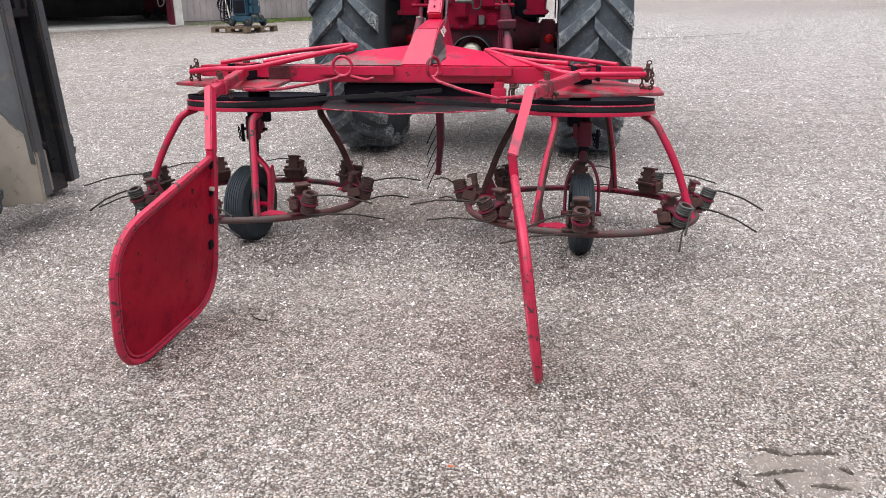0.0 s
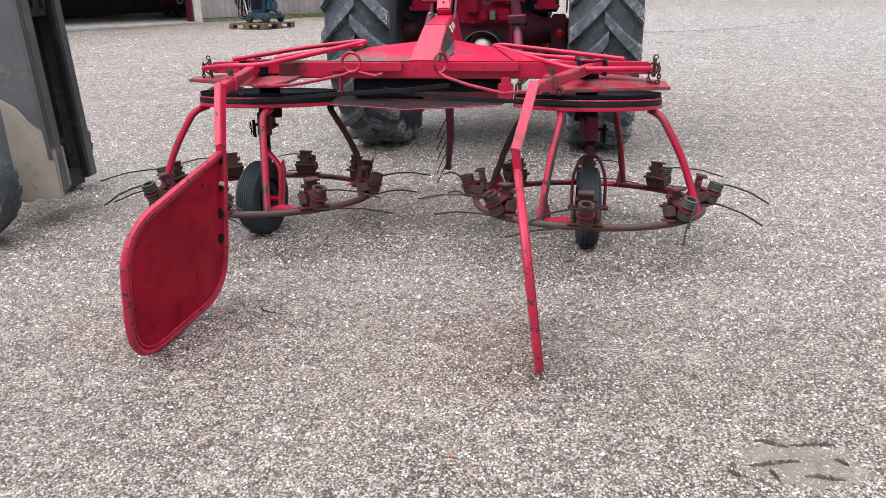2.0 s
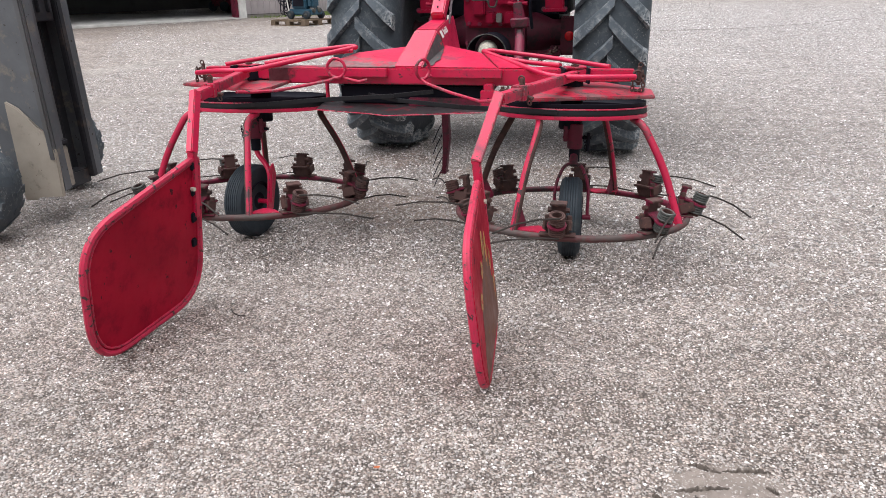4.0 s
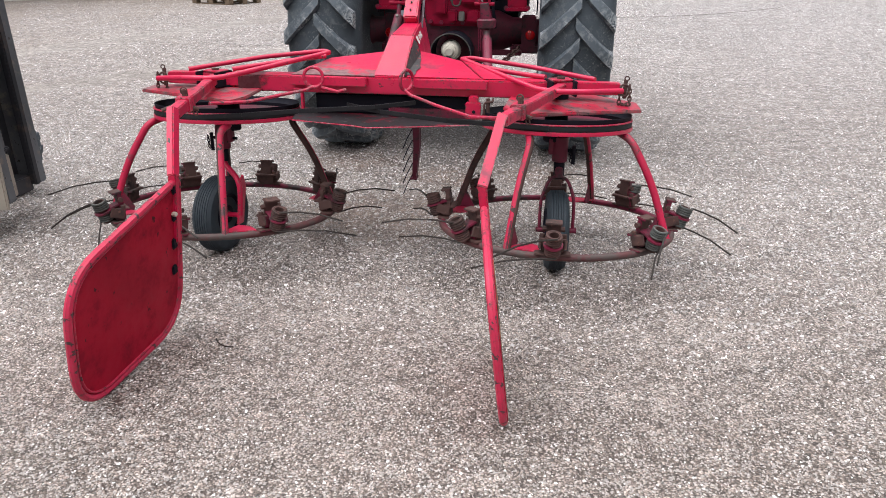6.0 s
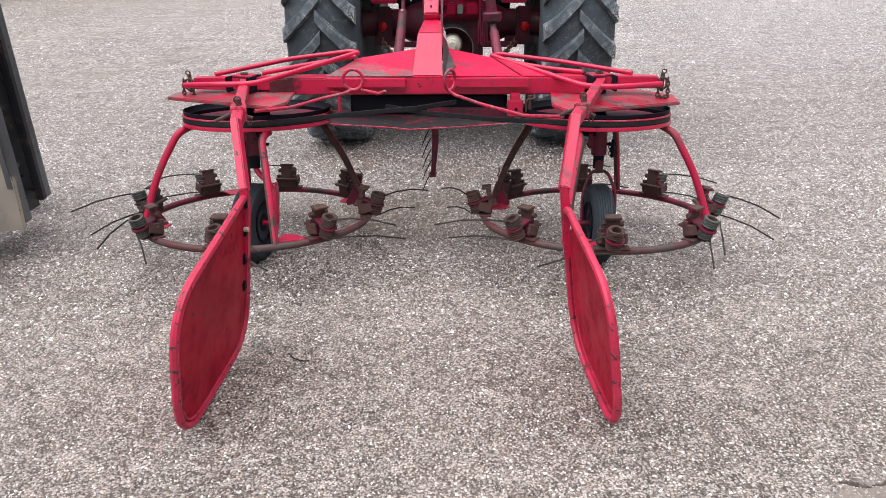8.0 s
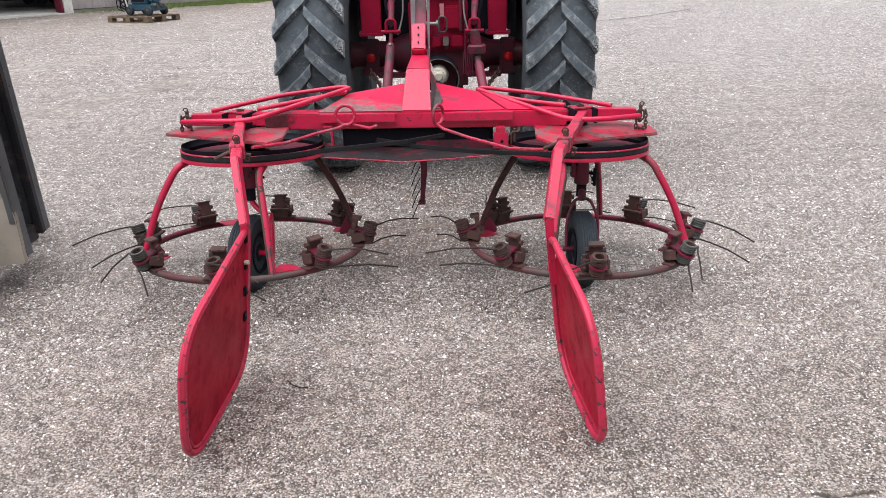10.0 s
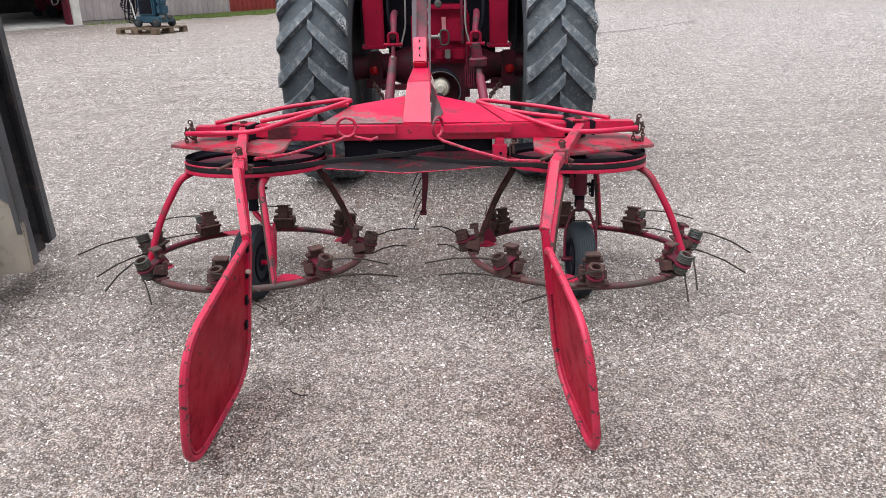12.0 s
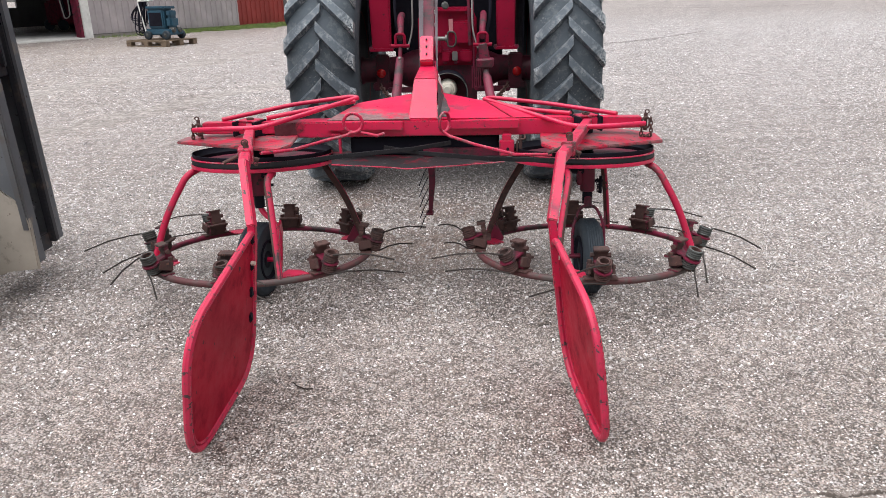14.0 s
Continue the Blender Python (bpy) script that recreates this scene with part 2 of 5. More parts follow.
def gravel_material():
    """Chippings of 6 to 12 mm rolled into a tan binder; dust, soil and wheel tracks at metre size."""
    m, n, l, p = nodes_of("chip_gravel")
    co = n.new("ShaderNodeTexCoord").outputs["Object"]

    def stones(scale, warp):
        shake = n.new("ShaderNodeTexNoise")
        shake.inputs["Scale"].default_value, shake.inputs["Detail"].default_value = scale * 0.8, 2.0
        l.new(co, shake.inputs["Vector"])
        moved = n.new("ShaderNodeVectorMath")
        moved.operation = "MULTIPLY_ADD"
        l.new(shake.outputs["Color"], moved.inputs[0])
        moved.inputs[1].default_value = (warp, warp, warp)
        l.new(co, moved.inputs[2])
        v = n.new("ShaderNodeTexVoronoi")
        v.inputs["Scale"].default_value = scale
        l.new(moved.outputs[0], v.inputs["Vector"])
        sep = n.new("ShaderNodeSeparateColor")
        l.new(v.outputs["Color"], sep.inputs[0])
        return v.outputs["Distance"], sep.outputs[0], sep.outputs[1]

    dist, tone, pick = stones(150, 0.004)
    r = n.new("ShaderNodeValToRGB")
    e = r.color_ramp.elements
    e[0].position, e[0].color = 0.0, (0.13, 0.112, 0.102, 1)
    e[1].position, e[1].color = 1.0, (0.60, 0.570, 0.545, 1)
    for at, c in ((0.18, (0.215, 0.187, 0.172, 1)), (0.5, (0.325, 0.288, 0.268, 1)), (0.76, (0.41, 0.373, 0.352, 1)), (0.92, (0.52, 0.488, 0.466, 1))):
        x = e.new(at)
        x.color = c
    l.new(tone, r.inputs["Fac"])
    gap = ramp(n, l, dist, 0.40, 0.58)
    fine_dist, fine_tone, fine_pick = stones(300, 0.001)
    sand = mix(n, l, fine_tone, (0.030, 0.024, 0.021), (0.17, 0.147, 0.134))
    col = mix(n, l, gap, r.outputs["Color"], sand)
    soil = noise_node(n, l, co, 1.3, 7, 0.62)
    col = mix(n, l, ramp(n, l, soil, 0.60, 0.78, (0, 0, 0, 1), (0.45, 0.45, 0.45, 1)), col, (0.25, 0.205, 0.175))
    # towards the barn the chips are driven into the soil in long streaks
    place = n.new("ShaderNodeSeparateXYZ")
    l.new(co, place.inputs[0])
    reach = n.new("ShaderNodeMapRange")
    reach.inputs["From Min"].default_value, reach.inputs["From Max"].default_value = -1.5, -7.5
    l.new(place.outputs["X"], reach.inputs["Value"])
    lane = n.new("ShaderNodeMapping")
    lane.inputs["Rotation"].default_value = (0, 0, radians(15))
    lane.inputs["Scale"].default_value = (1.1, 0.16, 1.0)
    l.new(co, lane.inputs["Vector"])
    streak = n.new("ShaderNodeMath")
    streak.operation = "MULTIPLY"
    l.new(ramp(n, l, noise_node(n, l, lane.outputs[0], 1.7, 6, 0.65), 0.40, 0.62, (0.20, 0.20, 0.20, 1), (0.95, 0.95, 0.95, 1)), streak.inputs[0])
    l.new(reach.outputs[0], streak.inputs[1])
    col = mix(n, l, streak.outputs[0], col, (0.185, 0.158, 0.136))
    # two smooth dusty wheel lanes curving towards the barn
    for x0, y0, slope, half in ((-3.62, 6.75, 0.38, 0.24), (-5.20, 10.5, 0.25, 0.34)):
        along = n.new("ShaderNodeMath")
        along.operation = "MULTIPLY_ADD"
        l.new(place.outputs["Y"], along.inputs[0])
        along.inputs[1].default_value, along.inputs[2].default_value = -slope, slope * y0 - x0
        aside = n.new("ShaderNodeMath")
        aside.operation = "ADD"
        l.new(along.outputs[0], aside.inputs[0])
        l.new(place.outputs["X"], aside.inputs[1])
        width = n.new("ShaderNodeMath")
        width.operation = "ABSOLUTE"
        l.new(aside.outputs[0], width.inputs[0])
        rough_edge = n.new("ShaderNodeMath")
        rough_edge.operation = "MULTIPLY_ADD"
        l.new(noise_node(n, l, co, 2.2, 6, 0.65), rough_edge.inputs[0])
        rough_edge.inputs[1].default_value = 0.5
        l.new(width.outputs[0], rough_edge.inputs[2])
        wheel_lane = n.new("ShaderNodeMapRange")
        wheel_lane.inputs["From Min"].default_value, wheel_lane.inputs["From Max"].default_value = half + 0.16, half + 0.32
        wheel_lane.inputs["To Min"].default_value, wheel_lane.inputs["To Max"].default_value = 0.8, 0.0
        l.new(rough_edge.outputs[0], wheel_lane.inputs["Value"])
        start = n.new("ShaderNodeMapRange")
        start.inputs["From Min"].default_value, start.inputs["From Max"].default_value = 4.2, 5.6
        l.new(place.outputs["Y"], start.inputs["Value"])
        dusty = n.new("ShaderNodeMath")
        dusty.operation = "MULTIPLY"
        l.new(wheel_lane.outputs[0], dusty.inputs[0])
        l.new(start.outputs[0], dusty.inputs[1])
        col = mix(n, l, dusty.outputs[0], col, (0.225, 0.207, 0.190))
    # bare brown earth behind the tractor; the last spot also paints machine shade
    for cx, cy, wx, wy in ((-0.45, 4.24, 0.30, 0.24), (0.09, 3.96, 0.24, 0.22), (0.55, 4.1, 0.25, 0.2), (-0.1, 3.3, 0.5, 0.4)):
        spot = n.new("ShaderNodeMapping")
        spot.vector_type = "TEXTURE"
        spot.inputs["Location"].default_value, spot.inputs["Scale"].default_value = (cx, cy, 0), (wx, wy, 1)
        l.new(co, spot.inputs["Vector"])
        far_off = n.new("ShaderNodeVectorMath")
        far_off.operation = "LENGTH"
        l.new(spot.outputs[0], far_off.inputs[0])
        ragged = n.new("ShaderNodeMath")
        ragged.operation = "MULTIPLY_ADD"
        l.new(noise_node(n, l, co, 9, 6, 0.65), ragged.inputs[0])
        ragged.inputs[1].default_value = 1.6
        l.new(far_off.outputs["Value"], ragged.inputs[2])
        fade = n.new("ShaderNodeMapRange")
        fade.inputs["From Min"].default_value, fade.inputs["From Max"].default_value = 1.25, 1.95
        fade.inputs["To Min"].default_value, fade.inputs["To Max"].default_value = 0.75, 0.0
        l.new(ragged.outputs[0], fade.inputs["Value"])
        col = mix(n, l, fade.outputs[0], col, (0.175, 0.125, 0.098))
    # clumps, where chips lie thicker or thinner
    clump_dist, clump_tone, clump_pick = stones(46, 0.008)
    col = mix(n, l, 1.0, col, ramp(n, l, clump_tone, 0.0, 1.0, (0.62, 0.60, 0.59, 1), (1.34, 1.35, 1.36, 1)), "MULTIPLY")
    # beyond the machine the clumps gain contrast with distance, by span
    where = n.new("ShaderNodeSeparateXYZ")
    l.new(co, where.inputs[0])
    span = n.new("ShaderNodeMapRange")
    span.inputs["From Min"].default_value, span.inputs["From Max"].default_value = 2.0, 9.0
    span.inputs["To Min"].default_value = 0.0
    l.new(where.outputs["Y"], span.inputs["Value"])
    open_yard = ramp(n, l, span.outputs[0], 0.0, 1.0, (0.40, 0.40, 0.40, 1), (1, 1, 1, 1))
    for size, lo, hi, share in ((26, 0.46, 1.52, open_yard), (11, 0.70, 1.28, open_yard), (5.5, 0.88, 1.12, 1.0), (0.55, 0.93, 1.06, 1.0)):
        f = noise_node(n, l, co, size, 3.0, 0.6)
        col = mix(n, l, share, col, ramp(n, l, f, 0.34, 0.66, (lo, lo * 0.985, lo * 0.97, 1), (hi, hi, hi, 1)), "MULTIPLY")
    track = n.new("ShaderNodeMapping")
    track.inputs["Rotation"].default_value = (0, 0, radians(-24))
    track.inputs["Scale"].default_value = (0.35, 2.4, 1.0)
    l.new(co, track.inputs["Vector"])
    rut = noise_node(n, l, track.outputs[0], 1.5, 6, 0.7)
    col = mix(n, l, 1.0, col, ramp(n, l, rut, 0.38, 0.60, (0.80, 0.775, 0.755, 1), (1.08, 1.08, 1.08, 1)), "MULTIPLY")
    # low-angle sky sheen put into the colour: far ground brighter and cooler
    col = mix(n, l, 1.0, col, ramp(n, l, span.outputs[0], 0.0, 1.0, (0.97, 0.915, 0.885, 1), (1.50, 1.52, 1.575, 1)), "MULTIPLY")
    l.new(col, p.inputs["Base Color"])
    p.inputs["Roughness"].default_value = 0.42
    p.inputs["Specular IOR Level"].default_value = 0.6
    inv = ramp(n, l, dist, 0.0, 0.75, (1, 1, 1, 1), (0, 0, 0, 1))
    bump(n, l, p, inv, 0.9, 0.005)
    return m


def chip_material(name, tones, tint=(0.92, 0.875)):
    """Mixed stone chips; tones: share of the stones and their grey, from dark to pale."""
    m, n, l, p = nodes_of(name)
    g = n.new("ShaderNodeNewGeometry")
    r = n.new("ShaderNodeValToRGB")
    e = r.color_ramp.elements
    e[0].position, e[1].position = 0.0, 1.0
    for at, v in tones:
        x = e[0] if at == 0 else e[1] if at == 1 else e.new(at)
        x.color = (v, v * tint[0], v * tint[1], 1)
    l.new(g.outputs["Random Per Island"], r.inputs["Fac"])
    l.new(r.outputs["Color"], p.inputs["Base Color"])
    p.inputs["Roughness"].default_value = 0.6
    return m


def grass_material():
    m, n, l, p = nodes_of("grass_blades")
    g = n.new("ShaderNodeNewGeometry")
    l.new(ramp(n, l, g.outputs["Random Per Island"], 0.0, 1.0, (0.085, 0.145, 0.035, 1), (0.25, 0.32, 0.09, 1)), p.inputs["Base Color"])
    p.inputs["Roughness"].default_value = 0.6
    return m


GRAVEL, GRASS = gravel_material(), grass_material()
CHIPS = chip_material("grey_chippings", ((0, 0.075), (0.2, 0.20), (0.6, 0.31), (0.88, 0.42), (1, 0.54)))
# brighter, cooler copy of the near chips, carrying the far yard's sheen
FAR_CHIPS = chip_material("far_chippings_with_sheen", ((0, 0.08), (0.38, 0.20), (0.58, 0.40), (0.88, 0.56), (1, 0.66)), (0.965, 0.962))


# ---- mesh helpers ----
ORIGIN = {}


def V(*a):
    return Vector(a)


def thing(name, origin, label, category, group="", kind=""):
    ob = new(name)
    ob.location = origin
    ob.empty_display_size = 0.1
    ORIGIN[ob] = Vector(origin)
    return tagged(ob, label, category, group, kind)


def finish(name, bm, material, origin, crease=38):
    bmesh.ops.recalc_face_normals(bm, faces=bm.faces[:])
    bmesh.ops.translate(bm, verts=bm.verts[:], vec=-origin)
    me = bpy.data.meshes.new(name)
    bm.to_mesh(me)
    bm.free()
    for f in me.polygons:
        f.use_smooth = True
    me.set_sharp_from_angle(angle=radians(crease))
    me.materials.append(material)
    return me


def part(name, bm, material, parent, label=""):
    """Links a bmesh, in world places, as one mesh under a thing or a part."""
    ob = new(name, finish(name, bm, material, ORIGIN[parent]))
    ob.parent = parent
    ORIGIN[ob] = ORIGIN[parent]
    return tagged(ob, label)


def solo(name, bm, material, origin, label, category, group="", kind=""):
    """A thing that is one mesh."""
    ob = new(name, finish(name, bm, material, Vector(origin)))
    ob.location = origin
    ORIGIN[ob] = Vector(origin)
    return tagged(ob, label, category, group, kind)


def frame_of(d, up=(0, 0, 1)):
    d = Vector(d).normalized()
    u = Vector(up)
    if abs(d.dot(u.normalized())) > 0.98:
        u = Vector((0, 1, 0)) if abs(d.y) < 0.9 else Vector((1, 0, 0))
    s = d.cross(u).normalized()
    return d, s, s.cross(d).normalized()


def fillet(pts, rad, n=4, closed=False):
    pts = [Vector(p) for p in pts]
    out = []
    last = len(pts) - 1
    for i, p in enumerate(pts):
        if not closed and i in (0, last):
            out.append(p)
            continue
        a, b = pts[i - 1], pts[(i + 1) % len(pts)]
        da, db = a - p, b - p
        r = min(rad[i] if isinstance(rad, (list, tuple)) else rad, da.length * 0.45, db.length * 0.45)
        s, e = p + da.normalized() * r, p + db.normalized() * r
        for k in range(n + 1):
            t = k / n
            out.append(s * (1 - t) ** 2 + p * 2 * t * (1 - t) + e * t * t)
    return out


def tube(bm, pts, r, seg=10, closed=False):
    pts = [Vector(p) for p in pts]
    n = len(pts)
    rings, side = [], None
    for i in range(n):
        a = pts[i - 1] if (i or closed) else pts[0]
        b = pts[(i + 1) % n] if (i < n - 1 or closed) else pts[-1]
        d = (b - a).normalized()
        if side is None:
            d, side, up = frame_of(d)
        else:
            side = (side - d * side.dot(d)).normalized()
            up = side.cross(d)
        rr = r[i] if isinstance(r, (list, tuple)) else r
        rings.append([bm.verts.new(pts[i] + (side * math.cos(k * math.tau / seg) + up * math.sin(k * math.tau / seg)) * rr) for k in range(seg)])
    for i in range(n if closed else n - 1):
        a, b = rings[i], rings[(i + 1) % n]
        best = 0
        if closed and i == n - 1:
            best = min(range(seg), key=lambda o: (b[o].co - a[0].co).length)
        for k in range(seg):
            bm.faces.new((a[k], a[(k + 1) % seg], b[(k + 1 + best) % seg], b[(k + best) % seg]))
    if not closed:
        bm.faces.new(rings[0][::-1])
        bm.faces.new(rings[-1])
    return bm


def edges_of(faces):
    return list({e for f in faces for e in f.edges})


def slab(bm, outline, thick, bev=0.0):
    """A plate: a flat outline pushed along the vector thick."""
    t = Vector(thick)
    a = [bm.verts.new(Vector(p)) for p in outline]
    b = [bm.verts.new(Vector(p) + t) for p in outline]
    n = len(a)
    fs = [bm.faces.new(a[::-1]), bm.faces.new(b)]
    for i in range(n):
        fs.append(bm.faces.new((a[i], a[(i + 1) % n], b[(i + 1) % n], b[i])))
    if bev:
        bmesh.ops.bevel(bm, geom=edges_of(fs), offset=bev, segments=2, affect="EDGES", clamp_overlap=True)
    return bm


def bar(bm, p0, p1, w, h, up=(0, 0, 1), bev=0.003):
    p0, p1 = Vector(p0), Vector(p1)
    d, s, u = frame_of(p1 - p0, up)
    o = [p0 + s * (a * w / 2) + u * (b * h / 2) for a, b in ((-1, -1), (1, -1), (1, 1), (-1, 1))]
    return slab(bm, o, p1 - p0, bev)


def box(bm, c, size, bev=0.004, turn=0.0):
    c = Vector(c)
    q = Euler((0, 0, radians(turn))).to_matrix()
    sx, sy, sz = (v / 2 for v in size)
    o = [c + q @ Vector((a * sx, b * sy, -sz)) for a, b in ((-1, -1), (1, -1), (1, 1), (-1, 1))]
    return slab(bm, o, (0, 0, 2 * sz), bev)


def lathe(bm, prof, at, axis, seg=32, closed=False):
    """Turns a profile of (radius, height along the axis)."""
    d, s, u = frame_of(axis, (0, 0, 1))
    at = Vector(at)
    rings = []
    for k in range(seg):
        w = s * math.cos(k * math.tau / seg) + u * math.sin(k * math.tau / seg)
        rings.append([bm.verts.new(at + w * r + d * h) for r, h in prof])
    m = len(prof)
    for k in range(seg):
        a, b = rings[k], rings[(k + 1) % seg]
        for i in range(m if closed else m - 1):
            j = (i + 1) % m
            bm.faces.new((a[i], b[i], b[j], a[j]))
    if not closed:
        for i in (0, m - 1):
            if prof[i][0] > 1e-5:
                bm.faces.new([rings[k][i] for k in range(seg)])
    return bm


def cyl(bm, p0, p1, r, r1=None, seg=16, bev=0.0):
    p0, p1 = Vector(p0), Vector(p1)
    r1 = r if r1 is None else r1
    h = (p1 - p0).length
    b = min(bev, r * 0.4, r1 * 0.4, h * 0.3)
    prof = [(r - b, 0), (r, b), (r1, h - b), (r1 - b, h)] if b else [(r, 0), (r1, h)]
    return lathe(bm, prof, p0, p1 - p0, seg)


def chain(bm, p0, p1, link=0.03, wire=0.003):
    """Oval links hung one in the other."""
    p0, p1 = Vector(p0), Vector(p1)
    n = max(2, round((p1 - p0).length / (link * 0.72)))
    d, s, u = frame_of(p1 - p0)
    for i in range(n):
        c = p0.lerp(p1, (i + 0.5) / n)
        w = s if i % 2 else u
        pts = [c + d * (link * 0.5 * math.cos(a)) + w * (link * 0.28 * math.sin(a)) for a in [k * math.tau / 12 for k in range(12)]]
        tube(bm, pts, wire, 6, True)
    return bm


def B():
    return bmesh.new()


# ---- the yard ----
def rise(y):
    """The yard is level round the machine and climbs gently towards the barn."""
    y = min(y, 70.0)
    return 0.0 if y < 6 else (0.0025 * (y - 6) ** 2 / 2 if y < 10 else 0.010 * (y - 8))


def build_ground():
    bm = B()
    ys = [-300, -40, -8, 0, 2, 4, 6, 7, 8, 9, 10, 12, 15, 20, 30, 45, 70, 150, 400, 900]
    xs = [-900, -300, -80, -30, -12, -6, -3, 0, 3, 6, 12, 30, 80, 300, 900]
    rows = [[bm.verts.new((x, y, rise(y))) for x in xs] for y in ys]
    for a, b in zip(rows, rows[1:]):
        for i in range(len(xs) - 1):
            bm.faces.new((a[i], a[i + 1], b[i + 1], b[i]))
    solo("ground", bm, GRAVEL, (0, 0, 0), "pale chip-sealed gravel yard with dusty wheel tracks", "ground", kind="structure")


def scatter_chips(name, label, seed, n, y0, y1, power, spread, s0, s1, grow, material, fade_in, fade_out):
    """Loose stone chips lying on the yard: five-sided flakes, each turned and sized by chance."""
    rng = np.random.default_rng(seed)
    y = y0 + (y1 - y0) * rng.random(n) ** power
    y = y[rng.random(n) < np.clip((y - y0) / fade_in, 0.0, 1.0) * np.clip((y1 - y) / fade_out, 0.0, 1.0)]
    n = len(y)
    x = 0.2 + (rng.random(n) * 2 - 1) * (0.5 + spread * y)
    stay = rng.random(n) > 0.55 * np.clip((-x - 2.0) / 5.0, 0.0, 1.0)
    # two wheel lanes swept nearly bare
    wander = 0.10 * np.sin(y * 2.3) + 0.07 * np.sin(y * 5.1 + 1.0)
    lane = ((np.abs(x + 3.62 - 0.38 * (y - 6.75) + wander) < 0.27) & (y > 4.2) & (y < 14)) | ((np.abs(x + 5.20 - 0.25 * (y - 10.5) + wander) < 0.36) & (y > 6.5) & (y < 18))
    stay &= ~(lane & (rng.random(n) < 0.9))
    # trodden earth before the barn door
    stay &= ~((rng.random(n) < 0.75 * np.clip((y - 12.0) / 6.0, 0.0, 1.0) * np.clip((-3.5 - x) / 3.0, 0.0, 1.0)))
    x, y = x[stay], y[stay]
    n = len(y)
    z = np.array([rise(v) for v in y])
    size = (s0 + s1 * rng.random(n) ** 1.8) * np.clip(y / min(y1, 21.0), 0.28, 1.0) ** grow
    base = np.array([(1, 0, 0), (-0.5, 0.87, 0), (-0.5, -0.87, 0), (0.35, 0.3, 0.75), (-0.45, 0.05, 0.7)])
    ang = rng.random(n) * math.tau
    c, s = np.cos(ang), np.sin(ang)
    p = base[None] * (0.6 + 0.6 * rng.random((n, 3)))[:, None, :] + rng.normal(0, 0.12, (n, 5, 3))
    q = np.empty_like(p)
    q[..., 0] = p[..., 0] * c[:, None] - p[..., 1] * s[:, None]
    q[..., 1] = p[..., 0] * s[:, None] + p[..., 1] * c[:, None]
    q[..., 2] = np.maximum(p[..., 2], -0.1) * 0.9
    q = q * size[:, None, None] + np.stack([x, y, z], 1)[:, None, :]
    tri = np.array([(0, 1, 3), (1, 4, 3), (1, 2, 4), (2, 0, 3), (2, 3, 4)])
    f = (tri[None] + 5 * np.arange(n)[:, None, None]).reshape(-1, 3)
    me = bpy.data.meshes.new(name)
    me.from_pydata(q.reshape(-1, 3).tolist(), [], f.tolist())
    me.materials.append(material)
    tagged(new(name, me), label, "gravel", kind="stuff")


def build_chips():
    scatter_chips("loose_chippings", "small pale and dark loose stone chips on the yard", 7, 250000, 0.75, 5.6, 0.95, 0.62, 0.0025, 0.0030, 0.0, CHIPS, 0.01, 2.2)
    scatter_chips("far_chippings", "loose stone chips farther across the yard", 9, 300000, 2.0, 32.0, 1.5, 0.66, 0.0105, 0.0130, 0.70, FAR_CHIPS, 2.5, 14.0)


def build_marks():
    """Damp lug prints of a tyre, a dark seam across the yard, a twig and a leaf."""
    prints = thing("tyre_print", (1.09, 1.47, 0), "damp tyre lug print pressed into the gravel", "tyre print", kind="structure")
    rng = random.Random(4)
    ridges = (((1.011, 1.540), (1.077, 1.523)), ((1.079, 1.529), (1.178, 1.547)), ((0.978, 1.444), (1.087, 1.473)), ((1.160, 1.491), (1.183, 1.475)), ((1.084, 1.424), (1.160, 1.424)), ((1.016, 1.436), (1.031, 1.399)), ((0.933, 1.421), (0.957, 1.406)))
    bm = B()
    nx, ny = 72, 48
    grid = []
    for j in range(ny + 1):
        row = []
        for i in range(nx + 1):
            x, y = 0.955 + 0.27 * i / nx, 1.375 + 0.195 * j / ny
            e = 1 - ((x - 1.09) / 0.128) ** 2 - ((y - 1.475) / 0.088) ** 2 + 0.5 * noise.noise((x * 26, y * 26, 3.1))
            z = 0.0030 * min(1.0, max(-1.0, e * 1.2)) + 0.0016 * noise.noise((x * 150, y * 150, 0.0)) + 0.0018 * noise.noise((x * 60, y * 60, 5.0))
            row.append(bm.verts.new((x, y, z)))
        grid.append(row)
    for a, b in zip(grid, grid[1:]):
        for i in range(nx):
            bm.faces.new((a[i], a[i + 1], b[i + 1], b[i]))
    part("pressed_earth", bm, EARTH, prints, "smooth pressed earth between the lug marks")
    for (x0, y0), (x1, y1) in ridges:
        # a ragged furrow edge of damp crumbs pushed up by one lug
        m = 26
        rows = []
        bm = B()
        for i in range(m):
            t = i / (m - 1)
            swell = math.sin(math.pi * (0.06 + 0.88 * t))
            x, yy = x0 + (x1 - x0) * t, y0 + (y1 - y0) * t + rng.uniform(-0.0022, 0.0022)
            w = 0.0052 * swell * rng.uniform(0.4, 1.5)
            h = 0.0075 * swell * rng.uniform(0.5, 1.4)
            rows.append([bm.verts.new((x, yy - w, -0.001)), bm.verts.new((x, yy - 0.5 * w, 0.004 + h * 0.7)), bm.verts.new((x, yy + rng.uniform(-0.2, 0.4) * w, 0.004 + h)), bm.verts.new((x, yy + w, -0.001))])
        for a, b in zip(rows, rows[1:]):
            for i in (0, 1, 2):
                bm.faces.new((a[i], b[i], b[i + 1], a[i + 1]))
        part("lug_print", bm, SOIL, prints)
